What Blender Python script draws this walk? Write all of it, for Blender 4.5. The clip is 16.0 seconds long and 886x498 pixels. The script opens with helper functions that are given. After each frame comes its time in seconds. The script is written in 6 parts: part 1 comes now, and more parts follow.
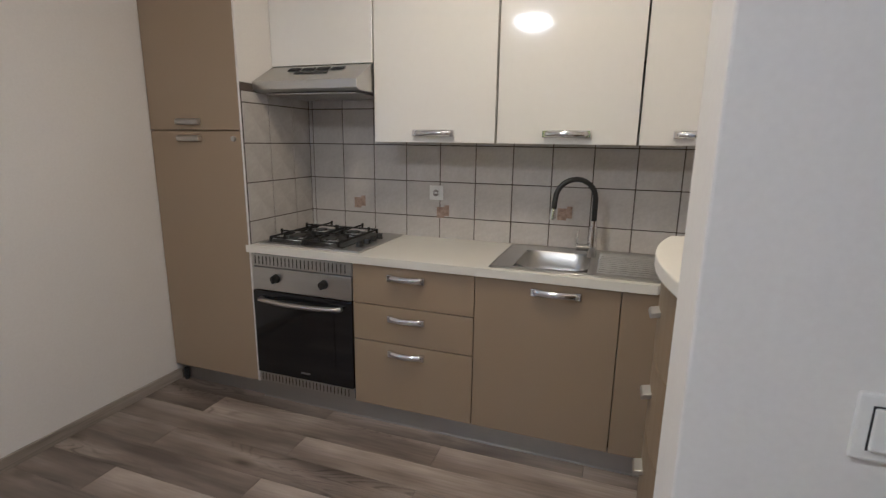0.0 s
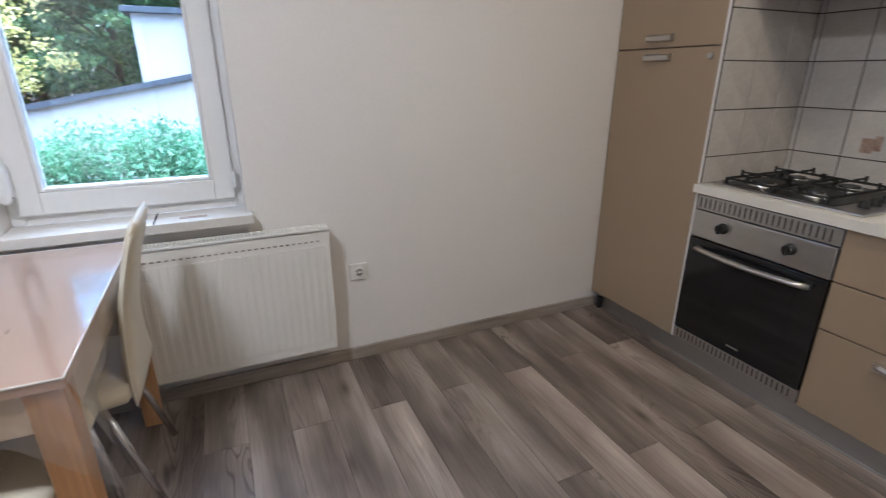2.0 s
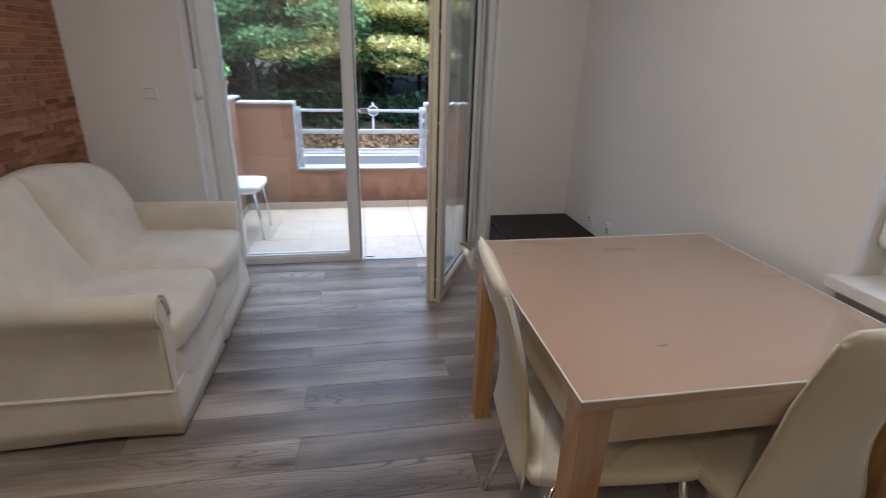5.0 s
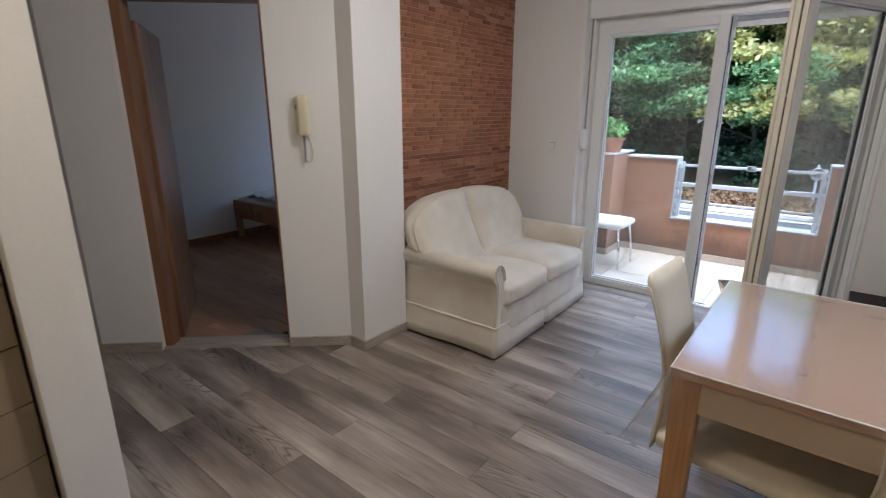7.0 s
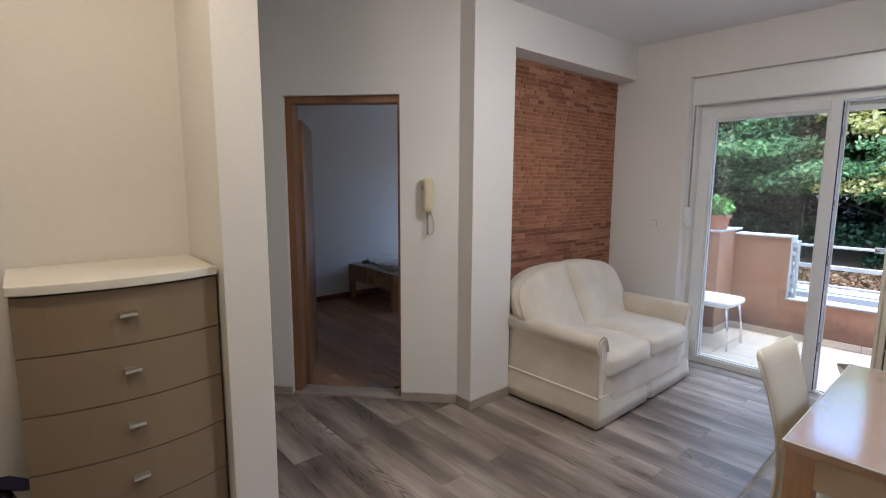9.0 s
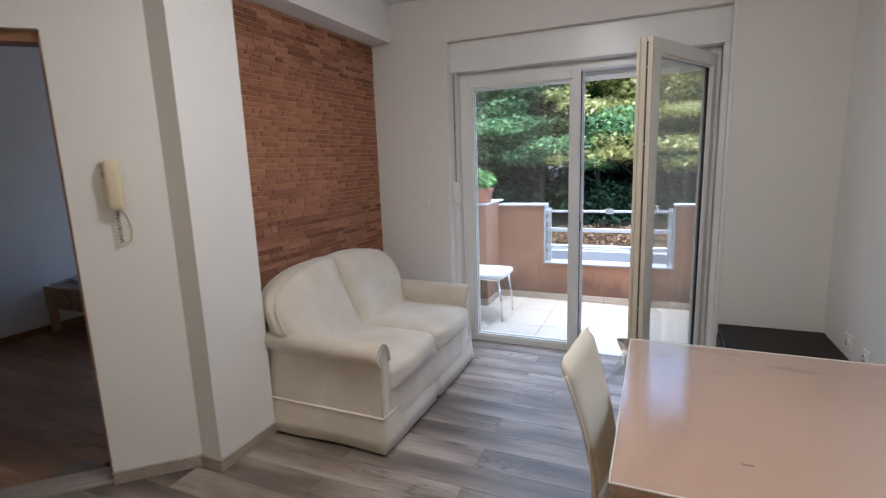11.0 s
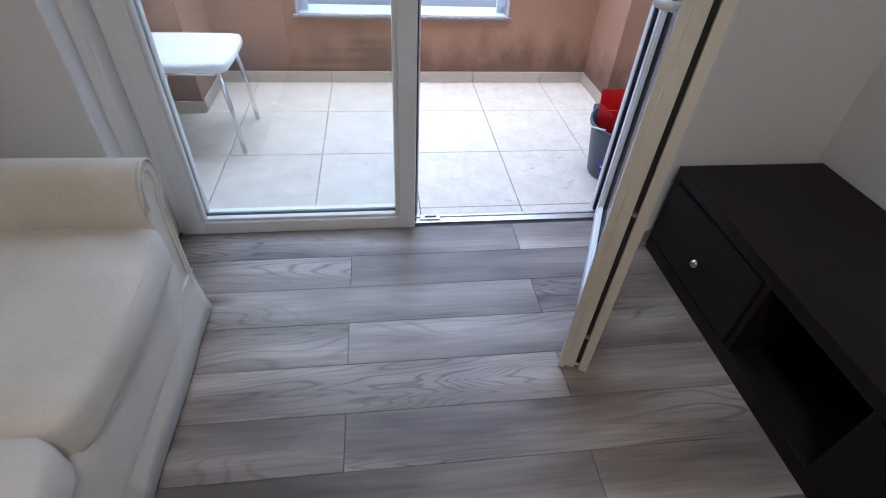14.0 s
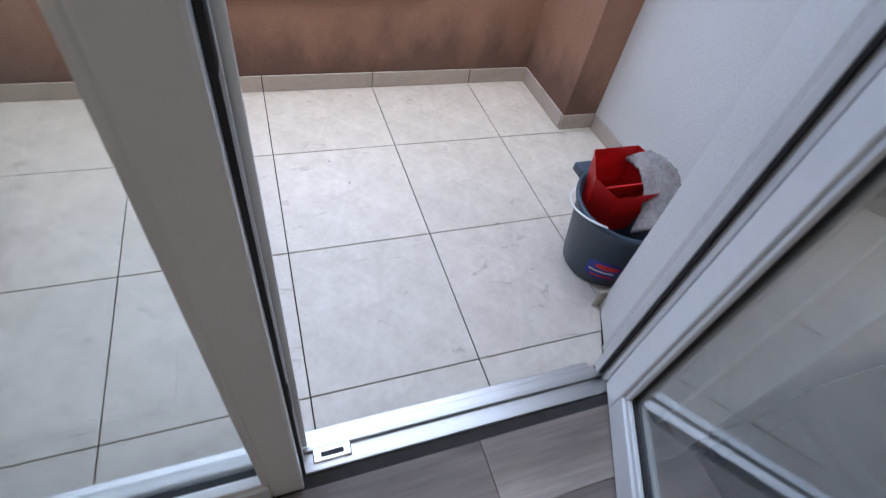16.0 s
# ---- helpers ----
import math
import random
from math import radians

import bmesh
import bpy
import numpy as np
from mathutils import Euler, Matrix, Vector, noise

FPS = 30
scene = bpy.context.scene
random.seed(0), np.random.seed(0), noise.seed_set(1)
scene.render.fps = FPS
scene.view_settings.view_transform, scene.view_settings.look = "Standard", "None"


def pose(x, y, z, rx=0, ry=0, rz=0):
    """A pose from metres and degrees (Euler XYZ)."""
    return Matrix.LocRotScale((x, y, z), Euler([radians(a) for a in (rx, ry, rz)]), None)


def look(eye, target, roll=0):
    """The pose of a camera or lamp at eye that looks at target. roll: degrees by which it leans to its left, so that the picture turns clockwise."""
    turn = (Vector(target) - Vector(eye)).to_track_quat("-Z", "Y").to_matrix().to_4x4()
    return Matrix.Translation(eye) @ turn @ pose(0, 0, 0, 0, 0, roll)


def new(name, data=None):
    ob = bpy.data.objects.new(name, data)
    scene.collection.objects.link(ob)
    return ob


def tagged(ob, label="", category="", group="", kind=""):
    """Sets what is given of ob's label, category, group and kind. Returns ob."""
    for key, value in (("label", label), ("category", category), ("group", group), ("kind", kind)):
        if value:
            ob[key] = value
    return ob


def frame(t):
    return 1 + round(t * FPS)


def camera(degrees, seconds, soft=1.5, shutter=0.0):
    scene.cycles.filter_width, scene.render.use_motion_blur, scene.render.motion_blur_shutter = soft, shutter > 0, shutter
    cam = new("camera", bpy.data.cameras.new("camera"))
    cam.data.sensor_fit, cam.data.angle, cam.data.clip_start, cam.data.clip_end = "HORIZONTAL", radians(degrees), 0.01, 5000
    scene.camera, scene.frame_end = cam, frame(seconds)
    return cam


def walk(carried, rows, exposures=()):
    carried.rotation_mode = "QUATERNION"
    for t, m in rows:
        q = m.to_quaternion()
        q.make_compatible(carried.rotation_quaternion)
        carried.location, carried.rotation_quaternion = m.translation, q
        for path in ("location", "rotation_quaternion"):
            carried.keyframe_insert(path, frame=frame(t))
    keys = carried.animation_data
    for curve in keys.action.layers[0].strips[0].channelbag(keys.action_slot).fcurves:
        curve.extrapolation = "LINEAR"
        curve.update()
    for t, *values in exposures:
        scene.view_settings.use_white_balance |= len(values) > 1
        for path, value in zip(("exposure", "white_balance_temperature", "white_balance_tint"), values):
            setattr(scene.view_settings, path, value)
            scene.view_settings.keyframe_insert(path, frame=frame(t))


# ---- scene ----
SKY, SUN, LAMP_GLOW, LAMP_X, LAMP_Y = 0.15, 1.8, 15.5, -0.83, 2.23
cam = camera(84.5, 16.0, soft=1.1, shutter=0.22)
PATH = [
    (0, (0.089, 2.914, 1.42), (-0.56, 4.758, 0.994), 0.8),
    (0.5, (0.043, 2.92, 1.367), (-0.83, 4.631, 0.809), 0.3),
    (1, (-0.05, 2.973, 1.378), (-1.216, 4.463, 0.732), -0.3),
    (1.5, (-0.129, 3.012, 1.374), (-1.604, 4.179, 0.693), 0.1),
    (2, (-0.188, 2.992, 1.351), (-1.905, 3.762, 0.676), 0.0),
    (2.5, (-0.285, 2.923, 1.411), (-2.121, 3.285, 0.705), 0.3),
    (3, (-0.442, 2.826, 1.372), (-2.325, 2.662, 0.72), 2.0),
    (3.5, (-0.572, 2.802, 1.334), (-2.295, 2.037, 0.666), 3.1),
    (4, (-0.738, 2.951, 1.375), (-2.044, 1.624, 0.645), 2.3),
    (4.5, (-0.752, 3.15, 1.385), (-1.647, 1.526, 0.637), 1.9),
    (5, (-0.868, 3.367, 1.396), (-1.189, 1.532, 0.669), 1.5),
    (5.2, (-0.91, 3.456, 1.411), (-1.034, 1.579, 0.731), 1.3),
    (7.3, (-1.588, 4.042, 1.444), (-0.279, 2.623, 0.923), -0.5),
    (7.5, (-1.596, 4.095, 1.438), (-0.227, 2.727, 0.934), -0.9),
    (8, (-1.655, 4.237, 1.461), (-0.156, 2.974, 1.061), -0.7),
    (8.2, (-1.679, 4.266, 1.485), (-0.141, 3.031, 1.152), -0.7),
    (10.3, (-1.561, 4.001, 1.516), (-0.346, 2.438, 1.233), -1.9),
    (10.5, (-1.552, 3.908, 1.532), (-0.429, 2.281, 1.225), -2.8),
    (11, (-1.357, 3.647, 1.467), (-0.564, 1.845, 1.115), -2.0),
    (11.5, (-1.217, 3.337, 1.477), (-0.653, 1.465, 1.057), -2.6),
    (12, (-1.078, 2.945, 1.471), (-0.685, 1.059, 0.932), -2.8),
    (12.5, (-0.915, 2.594, 1.431), (-0.75, 0.736, 0.71), -2.2),
    (13, (-0.839, 2.227, 1.361), (-0.839, 0.466, 0.414), -1.2),
    (13.5, (-0.804, 1.852, 1.308), (-0.903, 0.229, 0.144), 0.9),
    (14, (-0.722, 1.55, 1.247), (-0.956, 0.067, -0.074), 3.7),
    (14.5, (-0.729, 1.277, 1.204), (-1.089, -0.112, -0.189), 4.2),
    (15, (-0.817, 0.927, 1.21), (-1.267, -0.385, -0.231), 4.4),
    (15.5, (-0.846, 0.633, 1.169), (-1.429, -0.581, -0.31), 8.3),
    (16, (-0.879, 0.324, 1.137), (-1.487, -0.86, -0.356), 12.4),
]
walk(cam, [(t, look(eye, target, roll)) for t, eye, target, roll in PATH], [(0.0, 2.75, 5050, 10), (0.6, 2.85, 5050, 10), (1.5, 3.0, 4900, 10), (3.0, 2.62, 4950, 10), (3.6, 2.45, 4850, 10), (4.4, 2.25, 5200, 10), (5.2, 2.15, 5500, 10), (7.5, 2.6, 5350, 10), (11.5, 2.55, 5350, 10), (12.5, 2.45, 5250, 10), (13.5, 2.1, 5150, 10), (14.5, 2.1, 5150, 10), (15.0, 2.1, 5150, 10), (16.0, 1.42, 5400, 10)])
# ---- world and light ----
world = bpy.data.worlds.new("world")
scene.world = world
world.use_nodes = True
wn = world.node_tree
bg = wn.nodes["Background"]
sky = wn.nodes.new("ShaderNodeTexSky")
sky.sky_type, sky.sun_disc = "NISHITA", False
sky.sun_elevation, sky.sun_rotation = radians(78), radians(20)
sky.air_density, sky.dust_density, sky.ozone_density = 1.0, 3.0, 1.5
wn.links.new(sky.outputs[0], bg.inputs[0])
bg.inputs[1].default_value = SKY
sun_data = bpy.data.lights.new("sun", "SUN")
sun_data.energy, sun_data.angle, sun_data.color = SUN, radians(125), (1.0, 0.985, 0.955)
sun = new("sun", sun_data)
sun.matrix_world = pose(0, 0, 20, -8, 0, -20)


# ---- materials ----
def mat(name, rough=0.5, metal=0.0, color=(0.8, 0.8, 0.8)):
    m = bpy.data.materials.new(name)
    m.use_nodes = True
    b = m.node_tree.nodes["Principled BSDF"]
    b.inputs["Base Color"].default_value = (*color, 1)
    b.inputs["Roughness"].default_value = rough
    b.inputs["Metallic"].default_value = metal
    return m, m.node_tree.nodes, m.node_tree.links, b


def coords(n, l, scale=(1, 1, 1), kind="Object", shift=0.0):
    tc, mp = n.new("ShaderNodeTexCoord"), n.new("ShaderNodeMapping")
    l.new(tc.outputs[kind], mp.inputs[0])
    mp.inputs["Scale"].default_value = scale
    if shift:
        info, mul = n.new("ShaderNodeObjectInfo"), n.new("ShaderNodeMath")
        mul.operation = "MULTIPLY"
        mul.inputs[1].default_value = shift
        l.new(info.outputs["Random"], mul.inputs[0])
        l.new(mul.outputs[0], mp.inputs["Location"])
    return mp.outputs[0]


def noise_tex(n, l, vec, scale, detail=4, rough=0.55, distortion=0.0):
    t = n.new("ShaderNodeTexNoise")
    t.inputs["Scale"].default_value, t.inputs["Detail"].default_value = scale, detail
    t.inputs["Roughness"].default_value, t.inputs["Distortion"].default_value = rough, distortion
    l.new(vec, t.inputs["Vector"])
    return t.outputs["Fac"]


def ramp(n, l, fac, stops):
    r = n.new("ShaderNodeValToRGB")
    e = r.color_ramp.elements
    while len(e) < len(stops):
        e.new(0.5)
    for el, (p, c) in zip(e, stops):
        el.position, el.color = p, (*c, 1)
    l.new(fac, r.inputs[0])
    return r.outputs[0]


def mix(n, l, fac, a, b, blend="MIX"):
    x = n.new("ShaderNodeMix")
    x.data_type, x.blend_type = "RGBA", blend
    for s, v in ((0, fac), (6, a), (7, b)):
        if isinstance(v, (int, float)):
            x.inputs[s].default_value = v
        elif isinstance(v, tuple):
            x.inputs[s].default_value = (*v, 1)
        else:
            l.new(v, x.inputs[s])
    return x.outputs[2]


def bump(n, l, b, height, strength=0.2, dist=0.002):
    u = n.new("ShaderNodeBump")
    u.inputs["Strength"].default_value, u.inputs["Distance"].default_value = strength, dist
    l.new(height, u.inputs["Height"])
    l.new(u.outputs[0], b.inputs["Normal"])


def varied(name, c1, c2, rough=0.5, metal=0.0, big=1.5, small=40, bumpy=0.1, dist=0.001, rvar=0.08, stretch=(1, 1, 1), rand=0.0):
    """A surface in two scales of variation between two close colours."""
    m, n, l, b = mat(name, rough, metal)
    v = coords(n, l, stretch)
    a, s = noise_tex(n, l, v, big, 3), noise_tex(n, l, v, small, 5)
    f = n.new("ShaderNodeMath")
    f.operation = "MULTIPLY_ADD"
    l.new(s, f.inputs[0])
    f.inputs[1].default_value = 0.4
    g = n.new("ShaderNodeMath")
    g.operation = "MULTIPLY"
    l.new(a, g.inputs[0])
    g.inputs[1].default_value = 0.6
    l.new(g.outputs[0], f.inputs[2])
    col = ramp(n, l, f.outputs[0], [(0.3, c1), (0.7, c2)])
    if rand:
        info = n.new("ShaderNodeObjectInfo")
        col2 = ramp(n, l, info.outputs["Random"], [(0, (1 - rand,) * 3), (1, (1.0,) * 3)])
        col = mix(n, l, 1.0, col, col2, "MULTIPLY")
    l.new(col, b.inputs["Base Color"])
    mr = n.new("ShaderNodeMapRange")
    mr.inputs[3].default_value, mr.inputs[4].default_value = max(0.02, rough - rvar), min(1, rough + rvar)
    l.new(a, mr.inputs[0])
    l.new(mr.outputs[0], b.inputs["Roughness"])
    if bumpy:
        bump(n, l, b, s, bumpy, dist)
    return m


def wood(name, dark, mid, light, rough=0.4, rings=9.0, axis=0, bumpy=0.15, rand=0.25, knots=True):
    m, n, l, b = mat(name, rough)
    s1 = [7.0, 7.0, 7.0]
    s1[axis] = 0.9
    v = coords(n, l, tuple(s1), shift=37.0)
    warp = noise_tex(n, l, v, 0.9, 2, 0.5, 0.5)
    wave = n.new("ShaderNodeMath")
    wave.operation = "MULTIPLY"
    l.new(warp, wave.inputs[0])
    wave.inputs[1].default_value = rings * 6.28
    sn = n.new("ShaderNodeMath")
    sn.operation = "SINE"
    l.new(wave.outputs[0], sn.inputs[0])
    rg = n.new("ShaderNodeMapRange")
    rg.inputs[1].default_value, rg.inputs[2].default_value = -1, 1
    l.new(sn.outputs[0], rg.inputs[0])
    s2 = [90.0, 90.0, 90.0]
    s2[axis] = 4.0
    fine = noise_tex(n, l, coords(n, l, tuple(s2), shift=11.0), 1.0, 6, 0.6)
    s3 = [6.0, 6.0, 6.0]
    s3[axis] = 1.3
    cloud = noise_tex(n, l, coords(n, l, tuple(s3), shift=5.0), 1.0, 3, 0.5)
    base = ramp(n, l, cloud, [(0.3, dark), (0.5, mid), (0.72, light)])
    gr = ramp(n, l, rg.outputs[0], [(0.0, (0.38, 0.36, 0.345)), (0.14, (0.80, 0.79, 0.78)), (0.36, (1, 1, 1))])
    patch = ramp(n, l, noise_tex(n, l, coords(n, l, tuple(0.5 * s for s in s1), shift=19.0), 1.0, 2), [(0.50, (0.04,) * 3), (0.66, (0.85,) * 3)])
    base = mix(n, l, patch, base, mix(n, l, 1.0, base, gr, "MULTIPLY"))
    fg = ramp(n, l, fine, [(0.3, (0.70, 0.69, 0.68)), (0.6, (1.06, 1.06, 1.06))])
    base = mix(n, l, 0.8, base, fg, "MULTIPLY")
    if knots:
        s4 = [6.0, 6.0, 6.0]
        s4[axis] = 2.2
        vo = n.new("ShaderNodeTexVoronoi")
        l.new(coords(n, l, tuple(s4), shift=23.0), vo.inputs["Vector"])
        vo.inputs["Scale"].default_value = 1.0
        kn = ramp(n, l, vo.outputs["Distance"], [(0.03, (0.22, 0.18, 0.16)), (0.09, (0.55, 0.52, 0.49)), (0.20, (1, 1, 1))])
        base = mix(n, l, 0.8, base, kn, "MULTIPLY")
    info = n.new("ShaderNodeObjectInfo")
    tone = ramp(n, l, info.outputs["Random"], [(0, (1 - rand,) * 3), (1, (1.06,) * 3)])
    base = mix(n, l, 1.0, base, tone, "MULTIPLY")
    l.new(base, b.inputs["Base Color"])
    mr = n.new("ShaderNodeMapRange")
    mr.inputs[3].default_value, mr.inputs[4].default_value = rough - 0.06, rough + 0.12
    l.new(fine, mr.inputs[0])
    l.new(mr.outputs[0], b.inputs["Roughness"])
    bump(n, l, b, fine, bumpy, 0.0006)
    return m


def mirror_share(n, l, base=0.045):
    """How much a clear surface mirrors: a little head on, all of it at a glancing view."""
    lw, pw, ad = n.new("ShaderNodeLayerWeight"), n.new("ShaderNodeMath"), n.new("ShaderNodeMath")
    lw.inputs[0].default_value = 0.5
    pw.operation, ad.operation, ad.use_clamp = "POWER", "MULTIPLY_ADD", True
    pw.inputs[1].default_value = 4.0
    l.new(lw.outputs["Facing"], pw.inputs[0])
    l.new(pw.outputs[0], ad.inputs[0])
    ad.inputs[1].default_value, ad.inputs[2].default_value = 1 - base, base
    return ad.outputs[0]


def glass_mat(name, tint=(1, 1, 1), gloss=0.0, base=0.045, dust=0.010):
    """A thin pane: clear, with the mirror share of real glass and a thin film of dust."""
    m = bpy.data.materials.new(name)
    m.use_nodes = True
    n, l = m.node_tree.nodes, m.node_tree.links
    n.clear()
    out, tr, gl, mx = (n.new("ShaderNode" + k) for k in ("OutputMaterial", "BsdfTransparent", "BsdfGlossy", "MixShader"))
    tr.inputs[0].default_value = (*tint, 1)
    gl.inputs["Roughness"].default_value = gloss
    l.new(mirror_share(n, l, base), mx.inputs[0])
    l.new(tr.outputs[0], mx.inputs[1])
    l.new(gl.outputs[0], mx.inputs[2])
    df, dm = n.new("ShaderNodeBsdfDiffuse"), n.new("ShaderNodeMixShader")
    df.inputs[0].default_value = (0.6, 0.62, 0.62, 1)
    smear = noise_tex(n, l, coords(n, l, (1, 1, 3)), 3.0, 5, 0.6)
    share = n.new("ShaderNodeMapRange")
    share.inputs[1].default_value, share.inputs[2].default_value = 0.3, 0.75
    share.inputs[3].default_value, share.inputs[4].default_value = dust * 0.4, dust * 1.8
    l.new(smear, share.inputs[0])
    l.new(share.outputs[0], dm.inputs[0])
    l.new(mx.outputs[0], dm.inputs[1])
    l.new(df.outputs[0], dm.inputs[2])
    l.new(dm.outputs[0], out.inputs[0])
    return m


def glow(name, color, strength):
    m, n, l, b = mat(name, 0.5, 0, color)
    b.inputs["Emission Color"].default_value = (*color, 1)
    b.inputs["Emission Strength"].default_value = strength
    return m


WALL = varied("wall_paint", (0.72, 0.69, 0.66), (0.79, 0.765, 0.735), 0.85, 0, 0.7, 90, 0.25, 0.0015)
CEIL = varied("ceiling_paint", (0.76, 0.76, 0.77), (0.82, 0.82, 0.83), 0.9, 0, 0.8, 60, 0.1)
FLOOR = wood("laminate_grey_oak", (0.135, 0.105, 0.086), (0.290, 0.236, 0.196), (0.50, 0.423, 0.360), 0.36, 26.0, rand=0.30)
BASE = wood("baseboard_grey_oak", (0.30, 0.255, 0.215), (0.37, 0.32, 0.27), (0.43, 0.38, 0.33), 0.5, 3.0, rand=0.1, knots=False)
BASE_Y = wood("baseboard_grey_oak_y", (0.30, 0.255, 0.215), (0.37, 0.32, 0.27), (0.43, 0.38, 0.33), 0.5, 3.0, axis=1, rand=0.1, knots=False)
BEDFLOOR = wood("bedroom_oak_floor", (0.26, 0.135, 0.07), (0.34, 0.185, 0.10), (0.42, 0.24, 0.135), 0.4, 5.0)
JOINT = varied("joint_dark", (0.02, 0.018, 0.015), (0.05, 0.045, 0.04), 0.9)
BRICK = varied("brick_slip", (0.28, 0.100, 0.046), (0.50, 0.235, 0.125), 0.85, 0, 7.0, 45, 0.5, 0.002, rand=0.42)
def island(name, c1, c2, c3):
    m, n, l, b = mat(name, 0.85)
    geo = n.new("ShaderNodeNewGeometry")
    v = noise_tex(n, l, coords(n, l), 70, 4)
    col = ramp(n, l, geo.outputs["Random Per Island"], [(0, c1), (0.5, c2), (1, c3)])
    k = ramp(n, l, v, [(0.3, (0.75, 0.75, 0.75)), (0.7, (1.1, 1.1, 1.1))])
    l.new(mix(n, l, 1.0, col, k, "MULTIPLY"), b.inputs["Base Color"])
    bump(n, l, b, v, 0.5, 0.003)
    return m


BRICK_ISLAND = island("brick_slip_rest", (0.175, 0.064, 0.032), (0.31, 0.132, 0.069), (0.44, 0.215, 0.122))
MORTAR = varied("brick_mortar", (0.40, 0.20, 0.11), (0.58, 0.34, 0.21), 0.95, 0, 6, 80, 0.5, 0.002)
BEIGE = varied("cappuccino_lacquer", (0.315, 0.235, 0.155), (0.34, 0.257, 0.172), 0.42, 0, 1.2, 200, 0.03, 0.0003, 0.03)
WHITE_GLOSS = varied("white_gloss_laminate", (0.76, 0.745, 0.71), (0.79, 0.775, 0.74), 0.09, 0, 1.0, 30, 0.02, 0.0003, 0.03)
WORKTOP = varied("cream_worktop", (0.70, 0.67, 0.60), (0.76, 0.735, 0.67), 0.38, 0, 3, 250, 0.05, 0.0003)
STEEL = varied("brushed_steel", (0.50, 0.49, 0.47), (0.60, 0.59, 0.57), 0.32, 1.0, 2.0, 60, 0.08, 0.0003, stretch=(0.3, 8, 8))
CHROME = varied("chrome", (0.72, 0.72, 0.74), (0.8, 0.8, 0.82), 0.12, 1.0, 3, 60, 0)
DULL_STEEL = varied("satin_plinth", (0.42, 0.41, 0.40), (0.50, 0.49, 0.47), 0.38, 0.9, 2, 60, 0.05, stretch=(0.3, 8, 8))
BLACK = varied("black_enamel", (0.010, 0.010, 0.011), (0.022, 0.021, 0.021), 0.35, 0, 5, 80, 0.05)
IRON = varied("cast_iron", (0.012, 0.012, 0.012), (0.03, 0.03, 0.03), 0.6, 0.2, 10, 150, 0.2)
OVEN_GLASS = varied("oven_glass", (0.008, 0.008, 0.009), (0.014, 0.014, 0.015), 0.06, 0, 2, 20, 0)
TILE = varied("grey_white_tile", (0.48, 0.45, 0.42), (0.62, 0.59, 0.555), 0.22, 0, 9, 60, 0.05, 0.0005, rand=0.07)
GROUT = varied("dark_grout", (0.06, 0.044, 0.035), (0.11, 0.085, 0.068), 0.9, 0, 5, 80, 0.2)
MOTIF = varied("terracotta_print", (0.20, 0.12, 0.085), (0.50, 0.38, 0.30), 0.4, 0, 50, 200, 0)
PLASTIC_W = varied("white_plastic", (0.74, 0.73, 0.70), (0.79, 0.78, 0.75), 0.3, 0, 3, 60, 0.02)
PLASTIC_C = varied("cream_plastic", (0.66, 0.58, 0.40), (0.70, 0.62, 0.45), 0.35, 0, 3, 60, 0.02)
PLASTIC_K = varied("black_plastic", (0.012, 0.012, 0.012), (0.025, 0.025, 0.025), 0.45, 0, 3, 60, 0.05)
PVC = varied("white_upvc", (0.74, 0.735, 0.72), (0.80, 0.795, 0.78), 0.3, 0, 2, 40, 0.02, rvar=0.06)
PVC_CREAM = varied("cream_upvc", (0.60, 0.53, 0.41), (0.72, 0.66, 0.54), 0.4, 0, 3, 40, 0.05)
GASKET = varied("rubber_gasket", (0.015, 0.015, 0.016), (0.03, 0.03, 0.03), 0.7)
GLASS = glass_mat("window_glass", (0.96, 0.985, 0.975), base=0.10)
GLASS_LEAF = glass_mat("dusty_door_glass", (0.94, 0.965, 0.955), base=0.15, dust=0.085)
SOFA = varied("cream_velour", (0.56, 0.49, 0.385), (0.72, 0.655, 0.555), 0.9, 0, 5, 220, 0.6, 0.0012)
SOFA.node_tree.nodes["Principled BSDF"].inputs["Sheen Weight"].default_value = 0.35
LEATHER = varied("cream_leatherette", (0.66, 0.60, 0.47), (0.74, 0.68, 0.55), 0.36, 0, 4, 160, 0.25, 0.0006)
LEATHER_W = varied("white_leatherette", (0.74, 0.74, 0.73), (0.8, 0.8, 0.79), 0.36, 0, 4, 160, 0.25, 0.0006)
TABLE = varied("beech_tabletop", (0.53, 0.33, 0.215), (0.60, 0.39, 0.265), 0.30, 0, 3, 60, 0.05, 0.0004, stretch=(1, 4, 1))
BEECH = wood("beech_leg", (0.46, 0.235, 0.09), (0.54, 0.29, 0.12), (0.60, 0.34, 0.16), 0.4, 2.0, axis=2, rand=0.05, knots=False)
BEECH_A = varied("beech_apron", (0.60, 0.45, 0.30), (0.68, 0.53, 0.37), 0.4, 0, 3, 60, 0.05, stretch=(1, 1, 6))
WENGE = varied("wenge_veneer", (0.008, 0.005, 0.0045), (0.018, 0.012, 0.010), 0.5, 0, 2, 50, 0.25, 0.0008, stretch=(6, 0.6, 6))
WENGE.node_tree.nodes["Principled BSDF"].inputs["Specular IOR Level"].default_value = 0.22
WENGE_IN = varied("wenge_inside", (0.010, 0.008, 0.007), (0.02, 0.015, 0.013), 0.6)
DOORWOOD = wood("door_oak", (0.17, 0.075, 0.03), (0.23, 0.105, 0.045), (0.29, 0.14, 0.065), 0.4, 3.0, axis=2, rand=0.05, knots=False)
